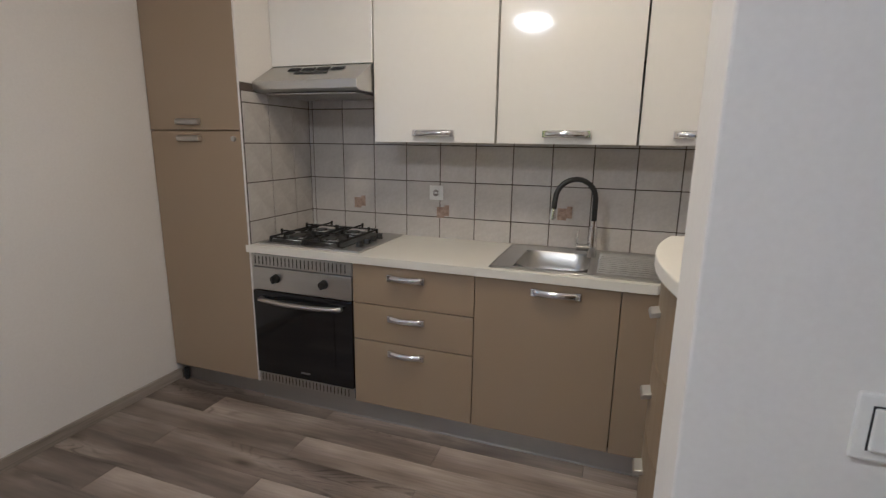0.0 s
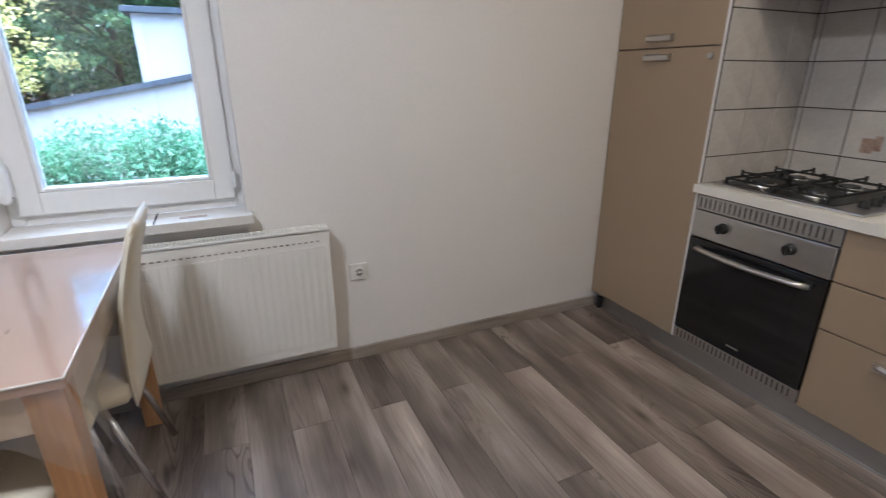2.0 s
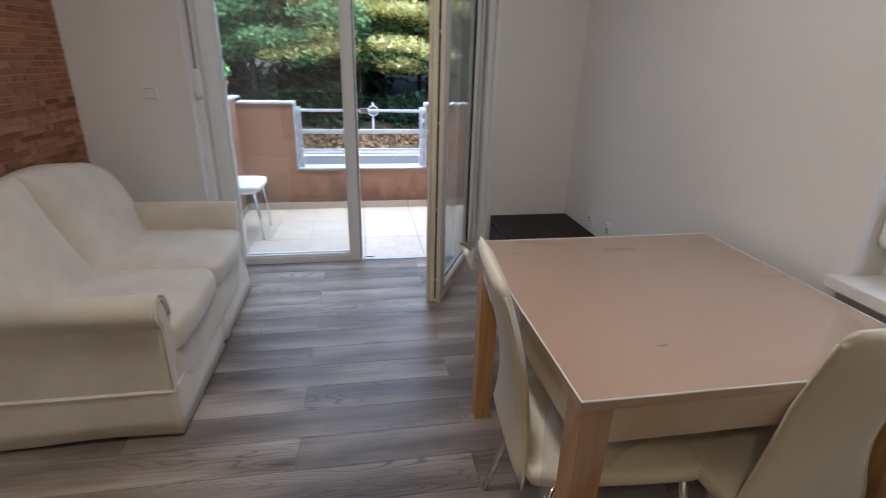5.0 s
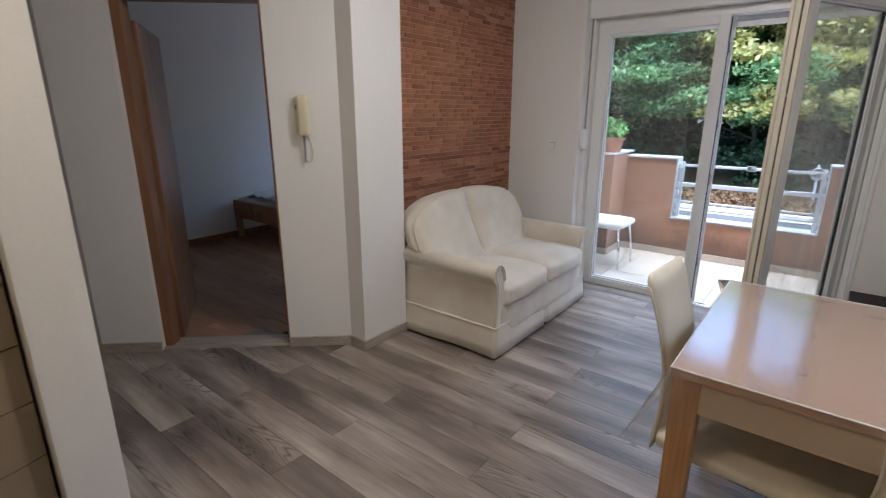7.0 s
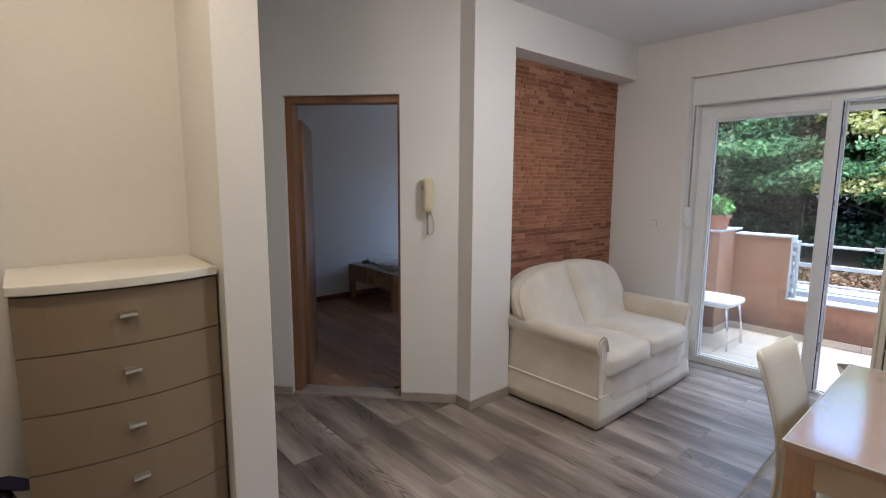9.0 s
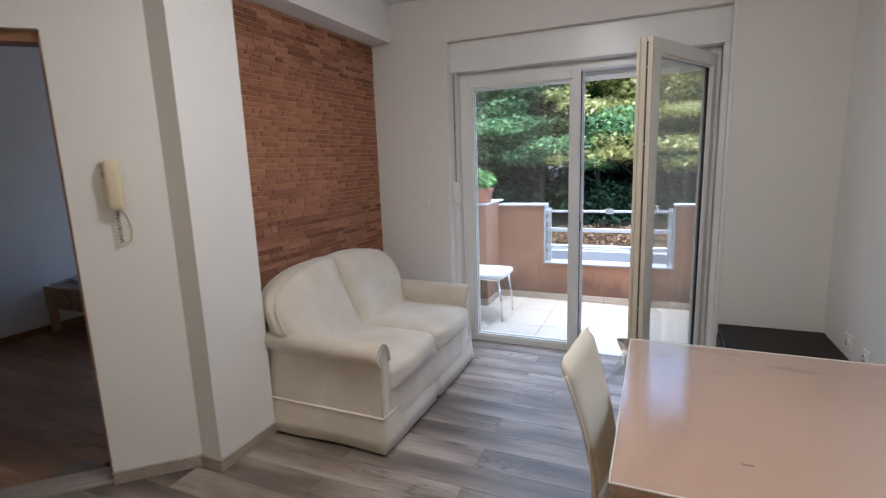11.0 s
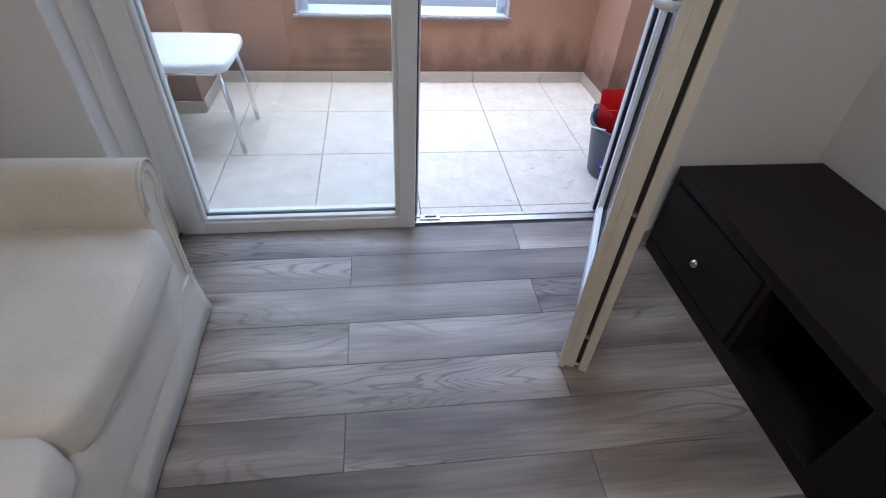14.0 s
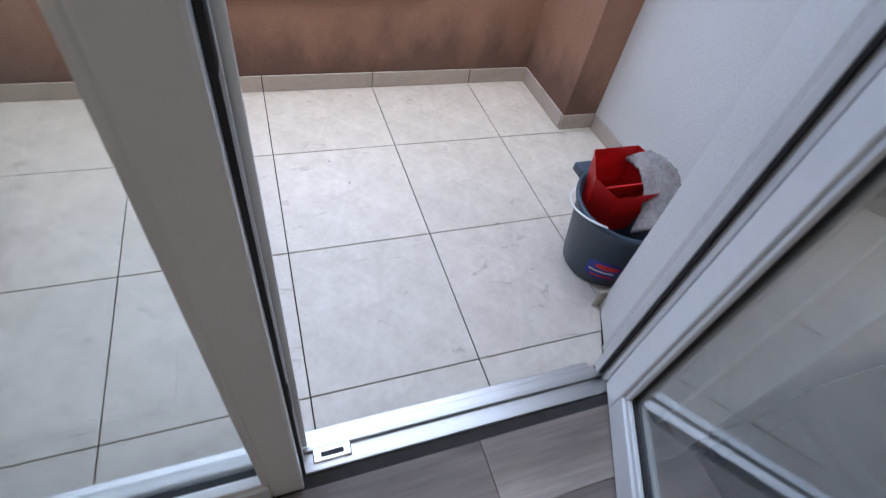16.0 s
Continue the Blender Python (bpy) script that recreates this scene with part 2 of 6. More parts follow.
BEDWOOD = wood("bed_oak", (0.36, 0.19, 0.09), (0.42, 0.24, 0.12), (0.47, 0.28, 0.15), 0.45, 3.0, axis=1, rand=0.05, knots=False)
LINEN = varied("bed_linen", (0.55, 0.55, 0.53), (0.72, 0.72, 0.70), 0.9, 0, 8, 120, 0.3, 0.001)
SILL = varied("artificial_marble_sill", (0.60, 0.57, 0.52), (0.72, 0.69, 0.64), 0.35, 0, 4, 30, 0.1)
RADIATOR = varied("radiator_enamel", (0.74, 0.72, 0.67), (0.78, 0.765, 0.72), 0.35, 0, 2, 50, 0.03)
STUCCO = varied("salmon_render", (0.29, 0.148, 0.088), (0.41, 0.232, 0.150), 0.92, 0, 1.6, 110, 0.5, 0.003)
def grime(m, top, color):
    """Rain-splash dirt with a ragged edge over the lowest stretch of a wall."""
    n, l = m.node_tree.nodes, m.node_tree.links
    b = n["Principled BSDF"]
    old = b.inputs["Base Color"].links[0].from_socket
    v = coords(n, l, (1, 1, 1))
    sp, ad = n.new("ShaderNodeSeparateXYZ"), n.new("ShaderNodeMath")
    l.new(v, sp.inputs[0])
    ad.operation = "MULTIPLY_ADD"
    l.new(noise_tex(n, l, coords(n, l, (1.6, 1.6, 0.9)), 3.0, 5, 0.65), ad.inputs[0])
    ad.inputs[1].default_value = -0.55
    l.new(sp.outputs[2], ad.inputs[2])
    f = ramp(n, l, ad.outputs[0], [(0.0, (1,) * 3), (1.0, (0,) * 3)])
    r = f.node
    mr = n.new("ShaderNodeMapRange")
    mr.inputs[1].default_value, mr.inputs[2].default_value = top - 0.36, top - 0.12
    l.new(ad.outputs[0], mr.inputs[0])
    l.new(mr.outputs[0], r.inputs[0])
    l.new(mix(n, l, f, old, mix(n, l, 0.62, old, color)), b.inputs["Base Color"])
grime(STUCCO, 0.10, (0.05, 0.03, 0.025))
STUCCO_W = varied("white_render", (0.62, 0.60, 0.56), (0.72, 0.70, 0.67), 0.92, 0, 2, 110, 0.7, 0.004)
COPING = varied("metal_coping", (0.52, 0.54, 0.57), (0.62, 0.64, 0.67), 0.45, 0.3, 3, 60, 0.1)
BTILE = varied("balcony_tile", (0.53, 0.47, 0.385), (0.71, 0.645, 0.55), 0.38, 0, 9, 40, 0.12, 0.001, rand=0.06)
def scuffs(m):
    """Grey scuff marks and small dark specks trodden over pale tiles."""
    n, l = m.node_tree.nodes, m.node_tree.links
    b = n["Principled BSDF"]
    old = b.inputs["Base Color"].links[0].from_socket
    marks = ramp(n, l, noise_tex(n, l, coords(n, l, (1, 1.8, 1), shift=31.0), 7.0, 8, 0.72, 1.6), [(0.31, (0.66, 0.65, 0.63)), (0.41, (1, 1, 1))])
    specks = ramp(n, l, noise_tex(n, l, coords(n, l, shift=17.0), 42.0, 2, 0.5), [(0.20, (0.35, 0.33, 0.30)), (0.235, (1, 1, 1))])
    l.new(mix(n, l, 1.0, mix(n, l, 1.0, old, marks, "MULTIPLY"), specks, "MULTIPLY"), b.inputs["Base Color"])
scuffs(BTILE)
SKIRT = varied("balcony_skirting", (0.42, 0.35, 0.28), (0.52, 0.45, 0.37), 0.5, 0, 6, 40, 0.1, rand=0.1)
GRANITE = varied("granite_ledge", (0.12, 0.11, 0.11), (0.42, 0.40, 0.39), 0.5, 0, 60, 300, 0.1)
RED = varied("red_plastic", (0.55, 0.012, 0.012), (0.68, 0.02, 0.018), 0.3, 0, 5, 60, 0.02)
NAVY = varied("slate_blue_plastic", (0.035, 0.05, 0.075), (0.05, 0.07, 0.10), 0.4, 0, 5, 60, 0.05)
BLUE = varied("blue_label", (0.02, 0.04, 0.30), (0.03, 0.06, 0.42), 0.3)
MOP = varied("mop_fringe", (0.20, 0.18, 0.17), (0.42, 0.38, 0.36), 0.95, 0, 30, 90, 1.0, 0.004)
TERRA = varied("terracotta_pot", (0.36, 0.15, 0.09), (0.46, 0.21, 0.13), 0.8, 0, 5, 60, 0.3)
LEAF = varied("herb_leaf", (0.10, 0.24, 0.06), (0.22, 0.42, 0.12), 0.6, 0, 30, 60, 0.1)
ASPHALT = varied("asphalt", (0.055, 0.057, 0.062), (0.085, 0.087, 0.092), 0.9, 0, 0.6, 60, 0.3, 0.003)
PAINT_W = varied("road_paint", (0.5, 0.5, 0.5), (0.65, 0.65, 0.65), 0.7)
EARTH = varied("leaf_litter_ground", (0.035, 0.03, 0.02), (0.10, 0.07, 0.04), 0.95, 0, 1.0, 12, 0.6, 0.02)
CONCRETE = varied("pale_concrete", (0.50, 0.46, 0.44), (0.58, 0.54, 0.52), 0.9, 0, 1, 30, 0.3, 0.002)
ROOFING = varied("grey_flashing", (0.06, 0.07, 0.085), (0.10, 0.11, 0.13), 0.6, 0.2, 2, 40, 0.1)
BARK = varied("bark", (0.035, 0.028, 0.02), (0.09, 0.075, 0.06), 0.95, 0, 6, 40, 0.8, 0.01)


def foliage(name, dark, mid, light):
    m, n, l, b = mat(name, 0.6)
    geo = n.new("ShaderNodeNewGeometry")
    a = ramp(n, l, geo.outputs["Random Per Island"], [(0.0, dark), (0.5, mid), (1.0, light)])
    v = noise_tex(n, l, coords(n, l), 1.4, 3)
    k = ramp(n, l, v, [(0.3, (0.55, 0.55, 0.55)), (0.7, (1.15, 1.15, 1.1))])
    c = mix(n, l, 1.0, a, k, "MULTIPLY")
    l.new(c, b.inputs["Base Color"])
    tl, mx = n.new("ShaderNodeBsdfTranslucent"), n.new("ShaderNodeMixShader")
    l.new(c, tl.inputs[0])
    mx.inputs[0].default_value = 0.45
    l.new(b.outputs[0], mx.inputs[1])
    l.new(tl.outputs[0], mx.inputs[2])
    l.new(mx.outputs[0], n["Material Output"].inputs[0])
    return m


GREEN = foliage("foliage_green", (0.055, 0.14, 0.06), (0.17, 0.32, 0.13), (0.38, 0.52, 0.22))
YELLOW = foliage("foliage_yellow", (0.58, 0.58, 0.18), (0.82, 0.76, 0.30), (0.92, 0.86, 0.46))
WOODS = foliage("foliage_woods", (0.03, 0.09, 0.045), (0.10, 0.215, 0.095), (0.25, 0.38, 0.15))
BUSH = foliage("foliage_bush", (0.07, 0.22, 0.11), (0.19, 0.42, 0.25), (0.38, 0.62, 0.42))
# darkened copy of the greens: shade under the trees is in its colour
SHADE_GREEN = foliage("foliage_shade_green", (0.008, 0.026, 0.013), (0.025, 0.066, 0.030), (0.06, 0.125, 0.05))
LITTER = foliage("fallen_leaf", (0.07, 0.035, 0.018), (0.24, 0.13, 0.065), (0.50, 0.36, 0.20))
RUST = foliage("foliage_rust", (0.14, 0.05, 0.02), (0.26, 0.10, 0.05), (0.34, 0.18, 0.09))


# ---- building helpers ----
def link(name, bm, material, parent=None, label="", smooth=False):
    me = bpy.data.meshes.new(name)
    bm.normal_update()
    bm.to_mesh(me)
    bm.free()
    if material:
        me.materials.append(material)
    if smooth:
        for p in me.polygons:
            p.use_smooth = True
    ob = new(name, me)
    if parent is not None:
        ob.parent = parent
    if label:
        ob["label"] = label
    return ob


def part(name, bm, material, parent, label="", smooth=False):
    return link(name, bm, material, parent, label, smooth)


def thing(name, label, category, group="", at=(0, 0, 0), rz=0):
    e = new(name)
    e.matrix_basis = pose(*at, 0, 0, rz)
    return tagged(e, label, category, group)


def structure(name, bm, material, smooth=False):
    return tagged(link(name, bm, material, smooth=smooth), kind="structure")


def add_box(bm, lo, hi, bevel=0.0, seg=2):
    c, s = [(a + b) / 2 for a, b in zip(lo, hi)], [abs(b - a) for a, b in zip(lo, hi)]
    r = bmesh.ops.create_cube(bm, size=1, matrix=Matrix.Translation(c) @ Matrix.Diagonal((*s, 1)))
    if bevel:
        edges = list({e for v in r["verts"] for e in v.link_edges})
        bmesh.ops.bevel(bm, geom=edges, offset=min(bevel, min(s) * 0.45), segments=seg, profile=0.6, affect="EDGES")


def box(lo, hi, bevel=0.0, seg=2):
    bm = bmesh.new()
    add_box(bm, lo, hi, bevel, seg)
    return bm


def boxes(*items, bevel=0.0):
    bm = bmesh.new()
    for lo, hi in items:
        add_box(bm, lo, hi, bevel)
    return bm


def add_cyl(bm, a, b, r1, r2=None, seg=16, caps=True):
    a, b = Vector(a), Vector(b)
    d = b - a
    m = Matrix.Translation((a + b) / 2) @ d.to_track_quat("Z", "Y").to_matrix().to_4x4()
    bmesh.ops.create_cone(bm, cap_ends=caps, segments=seg, radius1=r1, radius2=r1 if r2 is None else r2, depth=d.length, matrix=m)


def cyl(a, b, r1, r2=None, seg=16):
    bm = bmesh.new()
    add_cyl(bm, a, b, r1, r2, seg)
    return bm


def tube(points, r, seg=8, closed=False, flat=1.0):
    """A round bar along a line of points; flat squeezes it in z."""
    bm = bmesh.new()
    pts = [Vector(p) for p in points]
    rings = []
    n = len(pts)
    prev = None
    for i, p in enumerate(pts):
        d = (pts[(i + 1) % n] - pts[i - 1]) if closed else (pts[min(i + 1, n - 1)] - pts[max(i - 1, 0)])
        d.normalize()
        ref = prev if prev is not None else (Vector((0, 0, 1)) if abs(d.z) < 0.9 else Vector((1, 0, 0)))
        side = d.cross(ref).normalized()
        up = side.cross(d).normalized()
        prev = up
        rings.append([bm.verts.new(p + side * math.cos(t) * r + up * math.sin(t) * r * flat) for t in (2 * math.pi * k / seg for k in range(seg))])
    for i in range(n if closed else n - 1):
        a, b = rings[i], rings[(i + 1) % n]
        for k in range(seg):
            bm.faces.new((a[k], a[(k + 1) % seg], b[(k + 1) % seg], b[k]))
    if not closed:
        bm.faces.new(rings[0][::-1])
        bm.faces.new(rings[-1])
    bmesh.ops.recalc_face_normals(bm, faces=bm.faces)
    return bm


def arc_points(p0, p1, p2, n=8):
    """Points on a bow from p0 over p1 to p2."""
    p0, p1, p2 = Vector(p0), Vector(p1), Vector(p2)
    c = p1 * 2 - (p0 + p2) / 2
    return [p0 * (1 - t) ** 2 + c * 2 * t * (1 - t) + p2 * t * t for t in (i / n for i in range(n + 1))]


def prism(outline, lo, hi, axis="y", bevel=0.0):
    """An outline of (a, b) pairs pushed along an axis: a, b are the two other axes in order."""
    bm = bmesh.new()

    def p(a, b, h):
        return {"x": (h, a, b), "y": (a, h, b), "z": (a, b, h)}[axis]
    v0 = [bm.verts.new(p(a, b, lo)) for a, b in outline]
    v1 = [bm.verts.new(p(a, b, hi)) for a, b in outline]
    n = len(outline)
    for i in range(n):
        bm.faces.new((v0[i], v0[(i + 1) % n], v1[(i + 1) % n], v1[i]))
    bm.faces.new(v0[::-1])
    bm.faces.new(v1)
    bmesh.ops.recalc_face_normals(bm, faces=bm.faces)
    if bevel:
        es = [e for e in bm.edges if len(e.link_faces) == 2 and e.calc_face_angle(0) > 0.6]
        bmesh.ops.bevel(bm, geom=es, offset=bevel, segments=2, profile=0.6, affect="EDGES")
    return bm


def turned(bm, m):
    bm.transform(m)
    return bm


def cushion(lo, hi, puff=0.02, cuts=8, edge=0.04, dents=0.0, seed=0):
    """A soft padded block: rounded edges and bulging faces."""
    bm = bmesh.new()
    c = Vector([(a + b) / 2 for a, b in zip(lo, hi)])
    s = Vector([(b - a) / 2 for a, b in zip(lo, hi)])
    bmesh.ops.create_cube(bm, size=2)
    bmesh.ops.subdivide_edges(bm, edges=bm.edges[:], cuts=cuts, use_grid_fill=True)
    for v in bm.verts:
        q = v.co.copy()
        w = Vector([q[i] * s[i] for i in range(3)])
        inner = Vector([max(-s[i] + edge, min(s[i] - edge, w[i])) for i in range(3)])
        d = w - inner
        if d.length > 1e-6:
            far = max(abs(x) for x in d)
            w = inner + d.normalized() * min(edge, far * 1.0 if sum(abs(x) > 1e-6 for x in d) == 1 else edge)
        b = Vector([(1 - q[(i + 1) % 3] ** 2) * (1 - q[(i + 2) % 3] ** 2) * (1 if q[i] > 0 else -1) * (abs(q[i]) ** 3) for i in range(3)])
        w += b * puff
        if dents:
            w += Vector((0, 0, 1)) * (noise.noise(w * 7 + Vector((seed, 0, 0))) * dents)
        v.co = c + w
    return bm
# ---- the place: metres, x east, y north ----
XW, YF, YB, YS, XE, H = -2.32, 4.945, 5.52, 0.15, 0.745, 2.65
XK = 0.64                                   # kitchen recess's east wall
PX, PY0, PY1 = 0.560, 1.72, 2.095           # pillar
D0, DL = Vector((0.69, 2.095, 0)), 1.52     # slanting wall to the bedroom
DU = Vector((0.730, 0.684, 0)).normalized()
DN = Vector((-DU.y, DU.x, 0))
SX, SY0, SY1 = 0.191, 3.545, 3.712          # stub wall beside the chest of drawers
DROT = Matrix.Translation(D0) @ Matrix.Rotation(math.atan2(DU.y, DU.x), 4, "Z")   # along the wall, into the bedroom is -y
BZ = -0.085                                 # balcony floor

WY0, WY1, WZ0, WZ1 = 2.235, 3.052, 0.81, 2.12
structure("wall_west", boxes(((XW - 0.34, -0.18, -0.1), (XW, WY0, H)), ((XW - 0.34, WY1, -0.1), (XW, 5.9, H)),
                             ((XW - 0.34, WY0, -0.1), (XW, WY1, WZ0 - 0.04)), ((XW - 0.34, WY0, WZ1), (XW, WY1, H))), WALL)
OX0, OX1, OZ = -1.735, 0.10, 2.33           # balcony door opening
structure("wall_south", boxes(((XW, -0.18, -0.1), (OX0, YS, H)), ((OX1, -0.18, -0.1), (XE + 0.3, YS, H)), ((OX0, -0.18, OZ), (OX1, YS, H))), WALL)
structure("wall_east", boxes(((XE, YS, -0.1), (XE + 0.3, PY0, H))), WALL)
structure("beam", box((PX, YS, 2.375), (XE, PY0, H)), WALL)
structure("pillar", boxes(((PX, PY0, 0), (XE + 0.3, PY1, H))), WALL)
DO0, DO1, DOZ = 0.385, 1.165, 2.055
bm = boxes(((0, -0.14, -0.1), (DO0, 0, H)), ((DO1, -0.14, -0.1), (DL, 0, H)), ((DO0, -0.14, DOZ), (DO1, 0, H)))
bm.transform(DROT)
structure("wall_slanting", bm, WALL)
ex, ey = (D0 + DU * DL).x, (D0 + DU * DL).y
structure("wall_hall_end", boxes(((ex, ey - 0.14, -0.1), (3.1, ey, H)), ((2.96, ey, -0.1), (3.1, 5.9, H))), WALL)
structure("wall_stub", box((SX, SY0, 0), (2.96, SY1, H), 0.004), WALL)
structure("wall_kitchen_east", box((XK, SY1, -0.1), (2.96, 5.9, H)), WALL)
structure("wall_north", box((XW - 0.34, YB, -0.1), (XK, 5.9, H)), WALL)
structure("ceiling", box((XW - 0.3, -0.16, H), (6.2, 5.9, H + 0.25)), CEIL)

# bedroom seen through the open doorway
structure("wall_bedroom_east", box((3.93, -1.6, -0.1), (4.1, 3.1, H)), WALL)
# unseen south wall; its huge opening is added to let daylight in
structure("wall_bedroom_light_opening", boxes(((1.045, -1.75, -0.1), (1.25, -1.6, H)), ((3.85, -1.75, -0.1), (4.1, -1.6, H)), ((1.25, -1.75, -0.1), (3.85, -1.6, 0.05)), ((1.25, -1.75, 2.55), (3.85, -1.6, H))), WALL)
structure("ceiling_bedroom", box((1.045, -1.75, H), (6.2, -0.16, H + 0.25)), CEIL)
structure("wall_bedroom_west", box((1.045, -1.6, -0.1), (1.2, PY0, H)), WALL)
structure("wall_bedroom_north", box((3.1, ey - 0.14, -0.1), (4.1, ey + 0.01, H)), WALL)
structure("baseboard_bedroom", box((3.915, -1.6, 0), (3.93, ey - 0.14, 0.06)), DOORWOOD)

# baseboards
bh, bt = 0.062, 0.014
structure("baseboard_west", boxes(((XW, YS, 0), (XW + bt, 4.98, bh)), bevel=0.002), BASE_Y)
structure("baseboard_south", boxes(((XW + bt, YS, 0), (OX0 - 0.01, YS + bt, bh)), ((OX1 + 0.05, YS, 0), (XE, YS + bt, bh)), bevel=0.002), BASE)
structure("baseboard_pillar", boxes(((PX - bt, PY0 - 0.02, 0), (PX, PY1 + bt, bh)), ((PX, PY1, 0), (D0.x + 0.004, PY1 + bt, bh)), bevel=0.002), BASE_Y)
bm = boxes(((0.004, 0, 0), (DO0, bt, bh)), ((DO1, 0, 0), (DL, bt, bh)), bevel=0.002)
bm.transform(DROT)
structure("baseboard_slanting", bm, BASE)
structure("baseboard_hall", boxes(((ex, ey, 0), (2.95, ey + bt, bh)), bevel=0.002), BASE)
structure("baseboard_stub", boxes(((SX - bt, SY0 - bt, 0), (SX, SY1, bh)), ((SX, SY0 - bt, 0), (2.95, SY0, bh)), bevel=0.002), BASE)

# floors
structure("floor_screed", prism([(XW - 0.3, -0.045), (XE + 0.2, -0.045), (XE + 0.2, 2.1), (2.0, 3.12), (3.1, 3.12), (3.1, 5.9), (XW - 0.3, 5.9)], -0.25, -0.012, "z"), JOINT)
structure("floor_bedroom_screed", box((0.7, -1.6, -0.24), (4.0, 3.1, -0.022)), JOINT)

# bedroom door casing, leaf and threshold
def door_frame():
    f = tagged(new("door_1"), "brown oak interior door standing open into a dim bedroom", "door", kind="structure")
    f.matrix_basis = DROT
    w = 0.05
    part("frame", boxes(((DO0, -0.135, 0), (DO0 + 0.022, -0.035, DOZ)), ((DO1 - w, -0.135, 0), (DO1, -0.035, DOZ)), ((DO0 + 0.022, -0.135, DOZ - 0.045), (DO1 - w, -0.035, DOZ)), bevel=0.003), DOORWOOD, f, "brown oak door casing")
    part("threshold", boxes(((DO0, -0.15, -0.01), (DO1, -0.005, 0.014)), bevel=0.004), BASE, f, "grey oak threshold strip")
    lf = box((0, -0.02, 0.01), (0.74, 0.02, 1.92), 0.004)
    lf.transform(Matrix.Translation((DO1 - 0.045, -0.16, 0)) @ Matrix.Rotation(radians(-74), 4, "Z"))
    leaf = part("door_leaf", lf, DOORWOOD, f, "brown oak door leaf")
    hd = tube([(0.68, 0.02, 1.0), (0.68, 0.06, 1.0), (0.58, 0.065, 1.0)], 0.008)
    hd.transform(Matrix.Translation((DO1 - 0.045, -0.16, 0)) @ Matrix.Rotation(radians(-74), 4, "Z"))
    part("door_handle", hd, CHROME, leaf, "chrome door handle")
door_frame()

# brick wall: a backing sheet; slips are laid at the end of the file
structure("wall_brick", box((XE - 0.012, YS, 0.0), (XE, PY0, 2.375)), MORTAR)
brick_wall = bpy.data.objects["wall_brick"]

# ceiling lamp in the kitchen
def ceiling_lamp(x, y, label, lit, size):
    e = thing("ceiling_lamp", label, "ceiling lamp", at=(x, y, H))
    part("base", cyl((0, 0, -0.025), (0, 0, 0), 0.175 * size, seg=32), PLASTIC_W, e, "white lamp base")
    bm = bmesh.new()
    bmesh.ops.create_uvsphere(bm, u_segments=32, v_segments=12, radius=1)
    bmesh.ops.delete(bm, geom=[v for v in bm.verts if v.co.z > 0.01], context="VERTS")
    bm.transform(Matrix.Translation((0, 0, -0.025)) @ Matrix.Diagonal((0.17 * size, 0.17 * size, 0.06, 1)))
    part("shade", bm, lit, e, "glowing opal glass shade", smooth=True)
LAMP = glow("opal_glass_lit", (1.0, 0.88, 0.72), LAMP_GLOW)
LAMP_K = glow("warm_glass_lit", (1.0, 0.74, 0.44), LAMP_GLOW * 1.2)
ceiling_lamp(LAMP_X, LAMP_Y, "round opal ceiling lamp, switched on, on the white ceiling", LAMP, 1.0)
ceiling_lamp(-0.40, 4.25, "small warm ceiling lamp, switched on, above the kitchen", LAMP_K, 0.6)


# ---- balcony door and window ----
def sash(name, parent, x0, x1, z0, z1, y0, y1, border, bottom=None, glass=None):
    """A glazed frame in the x-z plane with its pane."""
    bb = bottom or border
    s = part(name, boxes(((x0, y0, z0), (x0 + border, y1, z1)), ((x1 - border, y0, z0), (x1, y1, z1)),
                         ((x0 + border, y0, z0), (x1 - border, y1, z0 + bb)), ((x0 + border, y0, z1 - border), (x1 - border, y1, z1)), bevel=0.005), PVC, parent, "white plastic sash")
    g = 0.006
    a0, a1, b0, b1 = x0 + border, x1 - border, z0 + bb, z1 - border
    m = (y0 + y1) / 2
    part("gasket", boxes(((a0, m - 0.011, b0), (a0 + g, m + 0.011, b1)), ((a1 - g, m - 0.011, b0), (a1, m + 0.011, b1)),
                         ((a0 + g, m - 0.011, b0), (a1 - g, m + 0.011, b0 + g)), ((a0 + g, m - 0.011, b1 - g), (a1 - g, m + 0.011, b1))), GASKET, s, "black rubber gasket")
    for q0, q1 in ((y0 + 0.008, m - 0.0115), (m + 0.0115, y1 - 0.008)):
        k = 0.014
        part("glazing_bead", boxes(((a0, q0, b0), (a0 + k, q1, b1)), ((a1 - k, q0, b0), (a1, q1, b1)), ((a0 + k, q0, b0), (a1 - k, q1, b0 + k)), ((a0 + k, q0, b1 - k), (a1 - k, q1, b1)), bevel=0.005), PVC, s, "white glazing bead")
    p = part("pane", box((a0 + 0.004, m - 0.003, b0 + 0.004), (a1 - 0.004, m + 0.003, b1 - 0.004)), glass or GLASS, s, "clear glass pane")
    p.visible_shadow = False
    return s


def lever(parent, x, y, z, down=False, rot=0):
    h = part("door_handle", box((x - 0.016, y, z - 0.05), (x + 0.016, y + 0.012, z + 0.05), 0.005), PVC, parent, "white plastic handle plate")
    pts = [(x, y + 0.01, z), (x, y + 0.045, z), (x + (0 if down else -0.02), y + 0.055, z - (0.02 if down else 0)), (x + (0.0 if down else -0.13), y + 0.055, z - (0.13 if down else 0.004))]
    part("lever", tube(pts, 0.009, 8), PVC, h, "white handle lever", smooth=True)
    return h


